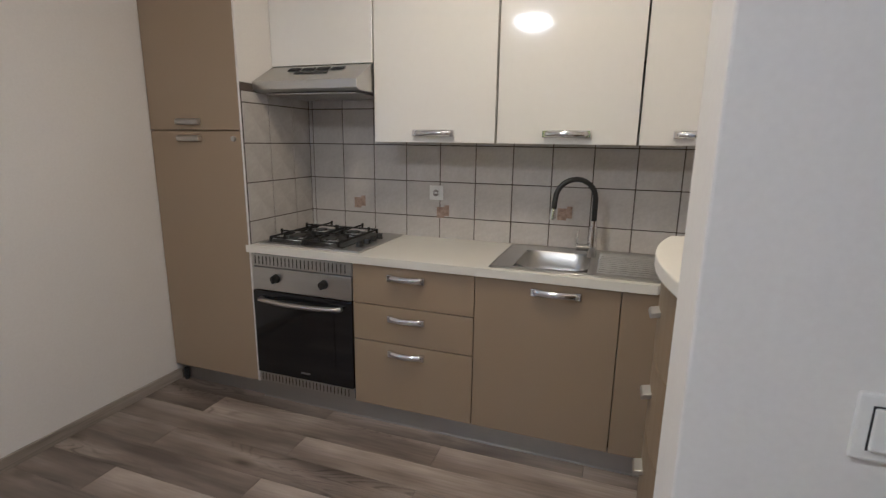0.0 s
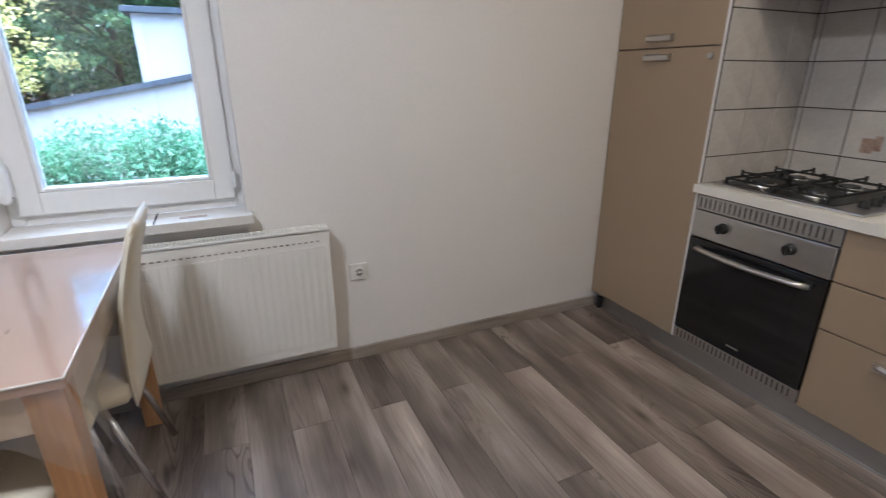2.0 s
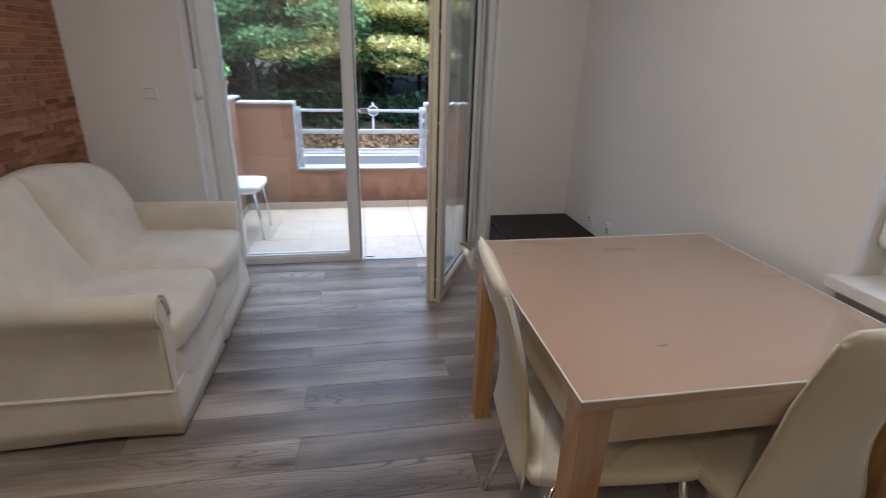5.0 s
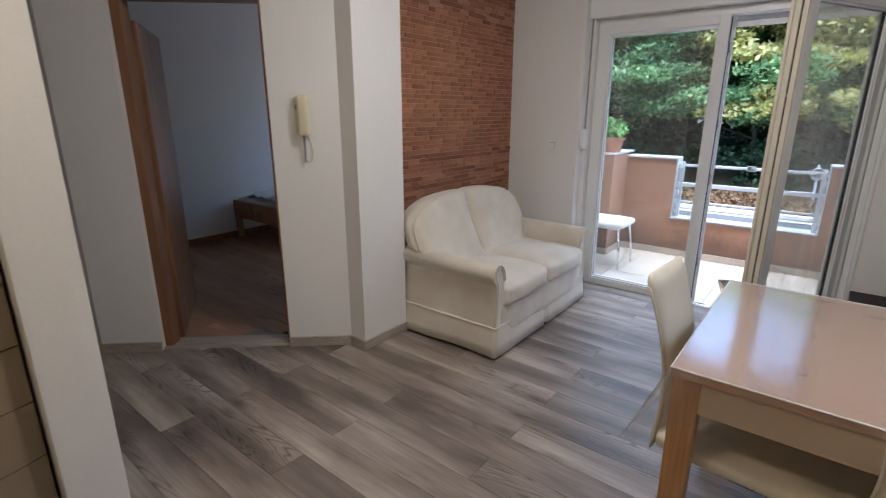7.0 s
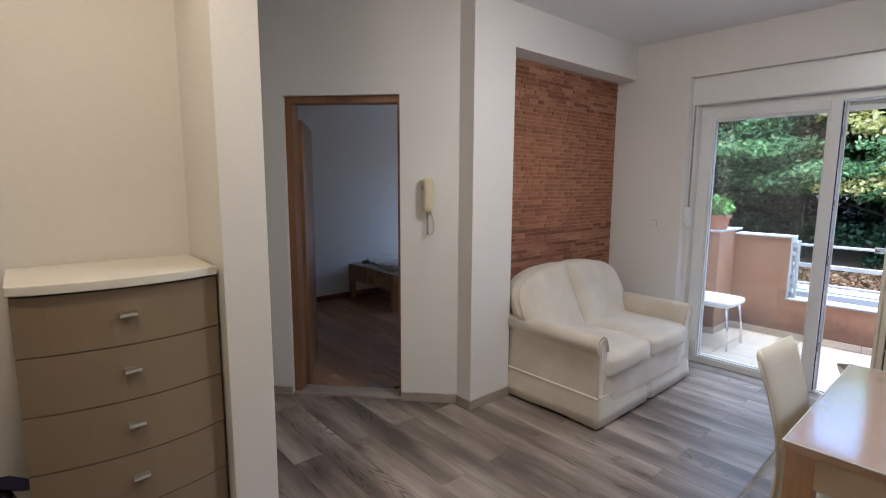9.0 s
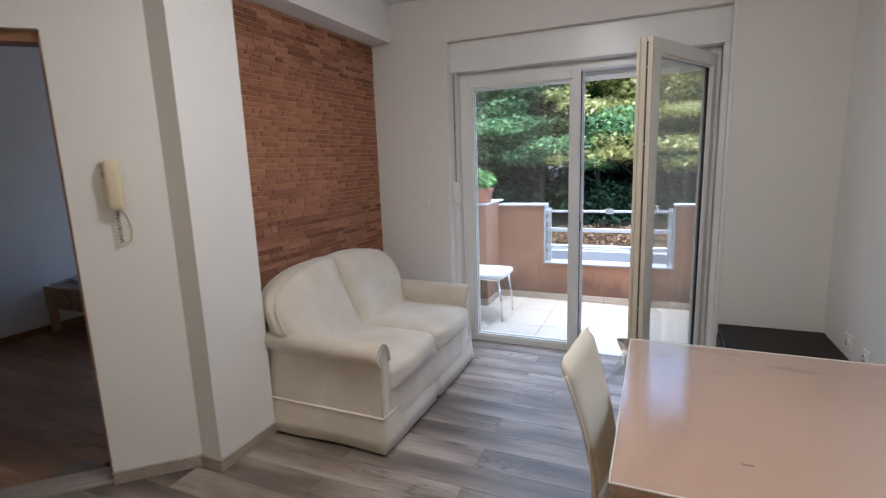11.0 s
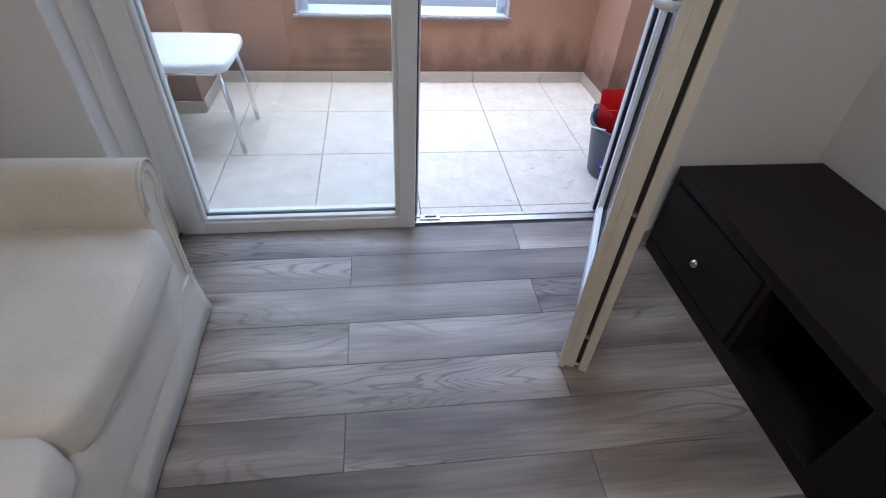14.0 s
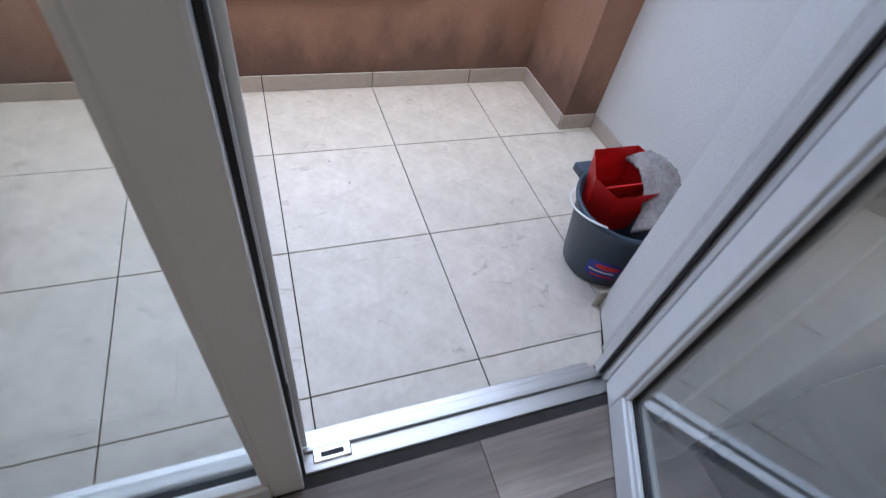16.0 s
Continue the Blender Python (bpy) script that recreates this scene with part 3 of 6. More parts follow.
def balcony_door():
    d = tagged(new("door_2"), "white plastic balcony door, one glazed leaf closed and the other standing open into the room", "balcony door", kind="structure")
    d.matrix_basis = pose(0, -0.055, -0.026)
    f0, f1 = -1.70, 0.06
    part("outer_frame", boxes(((f0, -0.05, -0.03), (f0 + 0.055, 0.05, 2.145)), ((f1 - 0.05, -0.05, -0.03), (f1, 0.05, 2.145)),
                              ((f0 + 0.055, -0.05, 2.09), (f1 - 0.05, 0.05, 2.145)), bevel=0.004), PVC, d, "white plastic door frame")
    part("rebate", boxes(((f0 + 0.055, -0.05, 0.02), (f0 + 0.072, -0.028, 2.09)), ((f0 + 0.055, 0.036, 0.02), (f0 + 0.060, 0.048, 2.09)), ((f0 + 0.055, -0.012, 0.02), (f0 + 0.061, 0.002, 2.09)), bevel=0.002), PVC, d, "white stepped rebate")
    part("seal", boxes(((f0 + 0.055, -0.0275, 0.02), (f0 + 0.068, -0.021, 2.09)), ((-0.8515, -0.0275, 0.03), (-0.8452, -0.022, 2.08)), ((-0.8515, 0.030, 0.03), (-0.8452, 0.034, 2.08))), GASKET, d, "dark rubber seal")
    part("mullion_step", boxes(((-0.862, -0.05, 0.02), (-0.8455, -0.028, 2.09)), ((-0.852, -0.0215, 0.02), (-0.8455, -0.006, 2.09)), ((-0.850, 0.010, 0.02), (-0.8455, 0.028, 2.09)), bevel=0.002), PVC, d, "white stepped edge of the fixed leaf")
    part("threshold", boxes(((f0 + 0.055, -0.082, -0.09), (f1 - 0.05, -0.058, -0.03)), ((f0 + 0.055, -0.058, -0.09), (f1 - 0.05, -0.030, -0.008)), ((f0 + 0.055, -0.030, -0.09), (f1 - 0.05, -0.018, 0.014)), ((f0 + 0.055, -0.018, -0.09), (f1 - 0.05, -0.002, 0.002)), ((f0 + 0.055, -0.002, -0.09), (f1 - 0.05, 0.030, 0.020)), ((f0 + 0.055, 0.030, -0.09), (f1 - 0.05, 0.046, 0.006)), bevel=0.003), STEEL, d, "aluminium threshold with grooves")
    sash("fixed_leaf", d, -0.845, 0.032, 0.010, 2.10, -0.028, 0.056, 0.064, bottom=0.062)
    k = part("striker", box((-0.955, -0.016, 0.020), (-0.87, 0.014, 0.027), 0.004), CHROME, d, "chrome striker plate")
    part("slot", box((-0.938, -0.006, 0.027), (-0.888, 0.005, 0.0295)), GASKET, k, "dark slot")
    for z in (0.32, 0.95, 1.35, 1.85):
        part("keeper", box((-0.851, -0.012, z), (-0.8455, 0.012, z + 0.07), 0.002), GASKET, d, "dark metal keeper on the leaf's edge")
    # open leaf, hinged at the west jamb
    hx, hy = -1.655, 0.022
    ang = math.degrees(math.atan2(0.808 - hy, -1.272 - hx))
    q = new("open_leaf")
    q.parent = d
    q.matrix_basis = pose(hx, hy, 0, 0, 0, ang)
    w = 0.835
    s = sash("sash", q, 0.0, w, 0.03, 2.10, -0.03, 0.035, 0.075, bottom=0.08, glass=GLASS_LEAF)
    part("cover_strip", boxes(((w - 0.004, -0.052, 0.03), (w + 0.022, -0.034, 2.10)), ((w + 0.001, -0.034, 0.03), (w + 0.012, -0.004, 2.10)), ((w + 0.001, 0.008, 0.03), (w + 0.016, 0.034, 2.10)), bevel=0.003), PVC_CREAM, s, "cream profile on the leaf's free edge")
    # iron-dark colour stands for the groove's shadow as well as its dirt
    part("lock_rail", box((w + 0.0005, -0.004, 0.05), (w + 0.004, 0.008, 2.08)), IRON, s, "grimy locking rail, darkened as the groove's shadow too")
    for z in (0.18, 0.62, 1.1, 1.55, 1.95):
        part("bolt", cyl((w + 0.003, 0.002, z), (w + 0.012, 0.002, z), 0.006, seg=10), STEEL, s, "steel locking bolt")
    h = part("door_handle", box((w - 0.055, -0.042, 0.98), (w - 0.022, -0.03, 1.10), 0.005), PVC, s, "white handle plate")
    part("lever", tube([(w - 0.038, -0.04, 1.04), (w - 0.038, -0.075, 1.04), (w - 0.055, -0.085, 1.04), (w - 0.17, -0.085, 1.035)], 0.0095, 8), PVC, h, "white handle lever", smooth=True)
    for z in (0.2, 1.05, 1.9):
        part("hinge", cyl((-0.012, 0.035, z), (-0.012, 0.035, z + 0.09), 0.009, seg=10), PVC, s, "white hinge")
    return d
balcony_door()
structure("reveal_west", prism([(-2.29, -0.181), (-2.29, -0.32), (-1.81, -0.32), (-1.738, -0.17), (-1.703, -0.097), (-1.7345, -0.097), (-1.7345, -0.181)], BZ, 2.415, "z"), STUCCO_W)
structure("reveal_seal", boxes(((-1.7028, -0.107, -0.05), (-1.692, -0.0955, 2.127)), ((0.061, -0.107, -0.05), (0.067, -0.0955, 2.127))), GASKET)
structure("shutter_box", boxes(((OX0, -0.10, 2.1205), (OX1, 0.095, OZ)), bevel=0.004), PVC)
structure("shutter_slats", boxes(*[((-1.65, -0.150, 2.00 + i * 0.04), (0.0, -0.138, 2.037 + i * 0.04)) for i in range(4)], bevel=0.003), PVC)
structure("trim_door_east", boxes(((0.0615, -0.06, -0.0), (OX1, 0.075, 2.120)), ((OX1, YS, 0), (OX1 + 0.035, YS + 0.008, OZ + 0.03)), bevel=0.002), WALL)
structure("trim_door_west", boxes(((OX0, 0.007, 0), (-1.702, 0.085, 2.120)), ((OX0 - 0.02, YS, 0.0), (OX0, YS + 0.01, OZ)), bevel=0.002), PVC)

def strap_winder(name, label, m):
    e = thing(name, label, "shutter strap winder")
    e.matrix_basis = m
    bm = cushion((-0.030, 0, -0.078), (0.030, 0.042, 0.078), 0.004, 6, 0.022)
    part("housing", bm, PVC, e, "white plastic housing", smooth=True)
    part("strap", box((-0.007, 0.004, 0.08), (0.007, 0.0065, 1.05)), MOP, e, "grey woven strap")
    part("screw", cyl((0.008, 0.04, -0.055), (0.008, 0.0465, -0.055), 0.004, seg=8), GASKET, e)
strap_winder("strap_winder", "white roller-shutter strap winder beside the balcony door", pose(0.078, 0.076, 1.225))
strap_winder("strap_winder", "white roller-shutter strap winder in the reveal of the window", pose(XW - 0.075, WY0 + 0.001, 0.985, 0, 0, 0))


def west_window():
    w = tagged(new("window_1"), "white plastic window with a single pane above the radiator", "window", kind="structure")
    q = new("casement")
    q.parent = w
    q.matrix_basis = pose(XW - 0.155, 0, 0, 0, 0, 90)
    part("window_frame", boxes(((WY0, -0.035, WZ0), (WY0 + 0.045, 0.04, WZ1)), ((WY1 - 0.045, -0.035, WZ0), (WY1, 0.04, WZ1)), ((WY0 + 0.045, -0.035, WZ0), (WY1 - 0.045, 0.04, WZ0 + 0.05)), ((WY0 + 0.045, -0.035, WZ1 - 0.05), (WY1 - 0.045, 0.04, WZ1)), bevel=0.004), PVC, q, "white plastic window frame")
    s = sash("sash", q, WY0 + 0.035, WY1 - 0.035, WZ0 + 0.04, WZ1 - 0.04, -0.055, 0.02, 0.078, bottom=0.084)
    h = part("window_handle", box((WY0 + 0.062, -0.066, 1.47), (WY0 + 0.092, -0.055, 1.60), 0.005), PVC, s, "white handle plate")
    part("lever", tube([(WY0 + 0.077, -0.064, 1.57), (WY0 + 0.077, -0.095, 1.565), (WY0 + 0.077, -0.105, 1.53), (WY0 + 0.077, -0.10, 1.44)], 0.009, 8), PVC, h, "white handle lever", smooth=True)
    part("hinge", cyl((WY1 - 0.03, -0.06, 0.90), (WY1 - 0.03, -0.06, 0.97), 0.008, seg=10), PVC, s, "white hinge")
    part("window_sill", box((XW - 0.13, WY0 - 0.022, WZ0 - 0.04), (XW + 0.055, WY1 + 0.022, WZ0 - 0.001), 0.004), SILL, w, "pale artificial-stone window sill, cracked across")
    part("crack", box((XW - 0.12, 2.71, WZ0 - 0.001), (XW + 0.05, 2.716, WZ0 + 0.0006)), JOINT, w, "dark crack in the sill")
    part("stain", boxes(((XW - 0.02, 2.80, WZ0), (XW + 0.01, 2.90, WZ0 + 0.0008))), MOTIF, w, "small reddish mark on the sill")
west_window()


# ---- sockets and switches ----
def socket(m, label="white wall socket with a round earthed insert"):
    e = thing("wall_socket", label, "power socket", "wall sockets")
    e.matrix_basis = m
    part("plate", box((-0.041, 0, -0.041), (0.041, 0.010, 0.041), 0.004), PLASTIC_W, e, "white plastic plate")
    bm = bmesh.new()
    add_cyl(bm, (0, 0.010, 0), (0, 0.016, 0), 0.0225, seg=20)
    ring = part("insert", bm, PLASTIC_W, e, "white round insert")
    # grey disc paints the shade inside the white well
    part("well", cyl((0, 0.016, 0), (0, 0.0165, 0), 0.0185, seg=20), MOP, ring, "grey disc painted as the shade in the socket well")
    part("bridge", box((-0.019, 0.0165, -0.004), (0.019, 0.0195, 0.004), 0.001), PLASTIC_W, ring)
    part("pins", boxes(((-0.012, 0.0195, -0.002), (-0.008, 0.0202, 0.002)), ((0.008, 0.0195, -0.002), (0.012, 0.0202, 0.002))), GASKET, ring, "two dark pin holes")


def switch(m, label, grey=False):
    e = thing("light_switch", label, "light switch")
    e.matrix_basis = m
    part("plate", box((-0.041, 0, -0.041), (0.041, 0.009, 0.041), 0.004), PLASTIC_W, e, "white plastic plate")
    w = 0.0275 if grey else 0.0285
    # dark square painted in as the shadow line round the rocker
    part("gap", boxes(((-w, 0.009, -w), (w, 0.0096, w))), GASKET if grey else MOP, e, "dark line painted as shade round the rocker")
    part("rocker", box((-0.0262, 0.0096, -0.0262), (0.0262, 0.015, 0.0262), 0.003), PLASTIC_W, e, "white rocker")


W90 = lambda x, y, z: pose(x, y, z, 0, 0, -90)
socket(W90(XW, 3.505, 0.466))
for y in (0.578, 0.812, 1.05):
    socket(W90(XW, y, 0.462), "white wall socket above the low dark bench")
socket(pose(-0.868, YB - 0.006, 1.143, 0, 0, 180), "white socket in the grey kitchen tiles")
switch(pose(0.325, YS, 1.165), "white light switch on the plaster wall beside the balcony door")
switch(pose(0.405, SY0, 1.115, 0, 0, 180), "large white light switch with dark-outlined rocker on white partition", True)


# ---- kitchen ----
def bow_handle(parent, x, y, z, w=0.15, material=None):
    """A flat bowed bar handle on a front that faces -y."""
    material = material or CHROME
    h = part("handle", tube(arc_points((x - w / 2, y - 0.009, z), (x, y - 0.030, z), (x + w / 2, y - 0.009, z), 10), 0.0125, 12, flat=1.25), material, parent, "bowed chrome bar handle", smooth=True)
    for s in (-1, 1):
        part("end", box((x + s * (w / 2 - 0.003) - 0.013, y - 0.022, z - 0.016), (x + s * (w / 2 - 0.003) + 0.013, y, z + 0.016), 0.003), material, h)


def strip_handle(parent, x, y, z, w=0.15):
    part("handle", prism([(y, z - 0.016), (y - 0.022, z - 0.012), (y - 0.026, z + 0.008), (y - 0.006, z + 0.017), (y, z + 0.017)], x - w / 2, x + w / 2, "x", 0.003), STEEL, parent, "satin strip handle")


KX0, KX1, KX2, KX3 = -1.70, -1.096, -0.473, 0.148
PZ = 0.105
def tall_unit():
    e = thing("tall_cabinet", "tall closed cappuccino-coloured kitchen cabinet beside the gas hob", "cabinet")
    part("carcass", box((XW + 0.004, YF + 0.021, PZ), (KX0 - 0.012, YB - 0.001, 2.60)), BEIGE, e, "beige carcass")
    for z0, z1, hz in ((PZ, 1.462, 1.425), (1.468, 2.60, 1.51)):
        d = part("door", box((XW + 0.006, YF, z0), (KX0 - 0.014, YF + 0.019, z1), 0.002), BEIGE, e, "cappuccino door")
        strip_handle(d, -2.04, YF, hz)
    part("knob", cyl((KX0 - 0.055, YF - 0.012, 1.425), (KX0 - 0.055, YF, 1.425), 0.012, 0.014), DULL_STEEL, e, "small round grey lock")
    part("plinth", box((XW + 0.02, YF + 0.045, 0), (KX0 - 0.002, YF + 0.06, PZ - 0.002)), DULL_STEEL, e, "satin plinth")
    part("foot", cyl((XW + 0.05, YF + 0.03, 0), (XW + 0.05, YF + 0.03, 0.07), 0.014, seg=12), PLASTIC_K, e, "black adjustable foot")
tall_unit()
structure("wall_hob_side", box((KX0 - 0.012, YF - 0.0, PZ), (KX0, YB, H)), WALL)


def oven():
    e = thing("oven", "built-in oven of brushed steel and black glass under the gas hob", "oven")
    x0, x1 = KX0 + 0.006, KX1 - 0.004
    part("body", box((x0, YF + 0.022, PZ + 0.012), (x1, YB - 0.04, 0.835)), BLACK, e, "black oven body")
    for z0, z1, n in ((0.772, 0.835, 24), (PZ + 0.004, PZ + 0.06, 26)):
        g = part("vent_grille", box((x0, YF + 0.002, z0), (x1, YF + 0.02, z1), 0.002), STEEL, e, "steel vent strip")
        st = (x1 - x0 - 0.03) / n
        part("slots", boxes(*[((x0 + 0.015 + i * st, YF - 0.0005, z0 + 0.01), (x0 + 0.019 + i * st, YF + 0.004, z1 - 0.008)) for i in range(n)]), PLASTIC_K, g, "dark upright slots")
    part("control_panel", box((x0, YF - 0.006, 0.645), (x1, YF + 0.02, 0.768), 0.003), STEEL, e, "brushed steel control panel")
    for x in (x0 + 0.15, x1 - 0.155):
        k = part("knob", cyl((x, YF - 0.034, 0.715), (x, YF - 0.006, 0.715), 0.019, 0.024, 20), PLASTIC_K, e, "black turning knob")
        part("grip", box((x - 0.005, YF - 0.042, 0.695), (x + 0.005, YF - 0.03, 0.735), 0.002), PLASTIC_K, k, "raised grip")
    d = part("oven_door", box((x0, YF - 0.012, PZ + 0.066), (x1, YF + 0.02, 0.64), 0.004), OVEN_GLASS, e, "black glass oven door")
    part("inner_pane", box((x0 + 0.10, YF - 0.0135, 0.25), (x1 - 0.10, YF - 0.011, 0.56)), OVEN_GLASS, d, "darker inner pane")
    part("door_handle", tube(arc_points((x0 + 0.055, YF - 0.03, 0.60), (x0 + 0.30, YF - 0.062, 0.60), (x1 - 0.055, YF - 0.03, 0.60), 12), 0.015, 10, flat=0.8), STEEL, d, "bowed steel door handle", smooth=True)
    for x in (x0 + 0.06, x1 - 0.06):
        part("bracket", box((x - 0.012, YF - 0.032, 0.59), (x + 0.012, YF - 0.01, 0.61), 0.003), STEEL, d, "steel handle bracket")
    part("maker_mark", box((x0 + 0.28, YF - 0.0135, 0.205), (x0 + 0.335, YF - 0.0118, 0.213)), STEEL, d, "small pale mark")
oven()


def drawer_unit():
    e = thing("drawer_cabinet", "cappuccino-coloured kitchen base cabinet with three drawers", "cabinet")
    x0, x1 = KX1, KX2
    part("carcass", box((x0 + 0.002, YF + 0.02, PZ), (x1 - 0.002, YB - 0.04, 0.845)), BEIGE, e)
    for z0, z1, hz in ((0.645, 0.842, 0.790), (0.455, 0.640, 0.585), (PZ, 0.450, 0.405)):
        d = part("drawer", box((x0 + 0.002, YF, z0), (x1 - 0.002, YF + 0.019, z1), 0.002), BEIGE, e, "cappuccino drawer front")
        bow_handle(d, (x0 + x1) / 2 - 0.02, YF, hz, 0.17)
drawer_unit()


def sink_unit():
    e = thing("sink_cabinet", "cappuccino-coloured base cabinet with one door under the sink", "cabinet")
    x0, x1 = KX2, KX3
    part("carcass", box((x0 + 0.002, YF + 0.02, PZ), (x1 - 0.002, YB - 0.04, 0.70)), BEIGE, e)
    d = part("door", box((x0 + 0.002, YF, PZ), (x1 - 0.003, YF + 0.019, 0.842), 0.002), BEIGE, e, "cappuccino door")
    bow_handle(d, -0.115, YF, 0.80, 0.19)
sink_unit()


def corner_unit():
    e = thing("corner_cabinet", "narrow cappuccino-coloured corner panel at the end of the worktop", "cabinet")
    part("panel", box((KX3 + 0.001, YF, PZ), (0.290, YF + 0.019, 0.842), 0.002), BEIGE, e, "cappuccino filler panel")
    part("carcass", prism([(KX3 + 0.002, YF + 0.02), (0.290, YF + 0.02), (0.37, YF + 0.12), (0.36, YB - 0.04), (KX3 + 0.002, YB - 0.04)], PZ, 0.845, "z"), BEIGE, e, "cappuccino slanting side")
corner_unit()
pl = thing("kitchen_plinth", "satin grey plinth under the kitchen base cabinets", "plinth")
part("board", box((KX0 + 0.001, YF + 0.03, 0), (0.30, YF + 0.045, PZ - 0.004)), DULL_STEEL, pl)
part("seal", box((KX0 + 0.001, YF + 0.026, 0), (0.30, YF + 0.03, 0.006)), DULL_STEEL, pl, "grey sealing lip")


def worktop():
    e = thing("worktop", "long cream laminate worktop with a cut-off corner", "worktop")
    zt, zb = 0.885, 0.847
    sx0, sx1, sy0, sy1 = -0.318, 0.008, YF + 0.05, YF + 0.415
    y0 = YF - 0.018
    bm = boxes(((KX0 + 0.001, y0, zb), (sx0, YB - 0.008, zt)), ((sx0, y0, zb), (sx1, sy0, zt)), ((sx0, sy1, zb), (sx1, YB - 0.008, zt)))
    part("top", bm, WORKTOP, e, "cream laminate top")
    part("end", prism([(sx1, y0), (0.275, y0), (0.37, y0 + 0.12), (XK - 0.008, y0 + 0.12), (XK - 0.008, YB - 0.008), (sx1, YB - 0.008)], zb, zt, "z"), WORKTOP, e, "cream top with a cut corner")
    part("front_edge", boxes(((KX0 - 0.012, y0 - 0.004, zb - 0.001), (0.276, y0, zt - 0.001))), WORKTOP, e, "cream edge strip")
    return sx0, sx1, sy0, sy1, zt
SX_0, SX_1, SY_0, SY_1, TOPZ = worktop()


def hob():
    e = thing("gas_hob", "steel gas hob with black cast-iron supports on cream worktop", "hob")
    x0, x1, y0, y1 = KX0 + 0.035, KX0 + 0.635, YF + 0.02, YF + 0.535
    z = TOPZ
    part("tray", box((x0, y0, z), (x1, y1, z + 0.010), 0.004), STEEL, e, "brushed steel tray")
    part("recess", box((x0 + 0.03, y0 + 0.035, z + 0.010), (x1 - 0.115, y1 - 0.03, z + 0.0125)), BLACK, e, "black enamel top")
    cx = [x0 + 0.145, x0 + 0.355]
    cy = [y0 + 0.14, y0 + 0.37]
    for i, (x, y, r) in enumerate(((cx[0], cy[0], 0.045), (cx[1], cy[0], 0.032), (cx[0], cy[1], 0.036), (cx[1], cy[1], 0.04))):
        b = part("burner", cyl((x, y, z + 0.012), (x, y, z + 0.026), r + 0.01, r + 0.004, 24), STEEL, e, "grey burner ring")
        part("cap", cyl((x, y, z + 0.026), (x, y, z + 0.034), r, r - 0.003, 24), BLACK, b, "black burner cap")
    for x in cx:
        g = bmesh.new()
        t, zz = 0.0045, z + 0.050
        a0, a1, b0, b1 = x - 0.10, x + 0.10, y0 + 0.045, y1 - 0.045
        for p, q in (((a0, b0), (a1, b0)), ((a0, b1), (a1, b1)), ((a0, b0), (a0, b1)), ((a1, b0), (a1, b1)), ((a0, (b0 + b1) / 2), (a1, (b0 + b1) / 2))):
            add_box(g, (min(p[0], q[0]) - t, min(p[1], q[1]) - t, z + 0.030), (max(p[0], q[0]) + t, max(p[1], q[1]) + t, z + 0.038))
        for y in cy:
            for dx, dy in ((1, 0), (-1, 0), (0, 1), (0, -1)):
                o = 0.10 if dx else 0.11
                p, q = Vector((x + dx * 0.028, y + dy * 0.028, zz)), Vector((x + dx * o, y + dy * o, zz))
                add_box(g, (min(p.x, q.x) - t, min(p.y, q.y) - t, zz), (max(p.x, q.x) + t, max(p.y, q.y) + t, zz + 0.007))
                add_box(g, (q.x - t, q.y - t, z + 0.030), (q.x + t, q.y + t, zz + 0.013))
        for p in ((a0, b0), (a1, b0), (a0, b1), (a1, b1)):
            add_box(g, (p[0] - t, p[1] - t, z + 0.010), (p[0] + t, p[1] + t, z + 0.034))
        part("pan_support", g, IRON, e, "black cast-iron pan support")
    for i in range(4):
        y = y0 + 0.12 + i * 0.075
        part("knob", cyl((x1 - 0.065, y, z + 0.010), (x1 - 0.065, y, z + 0.036), 0.019, 0.015, 18), PLASTIC_K, e, "black control knob")
hob()


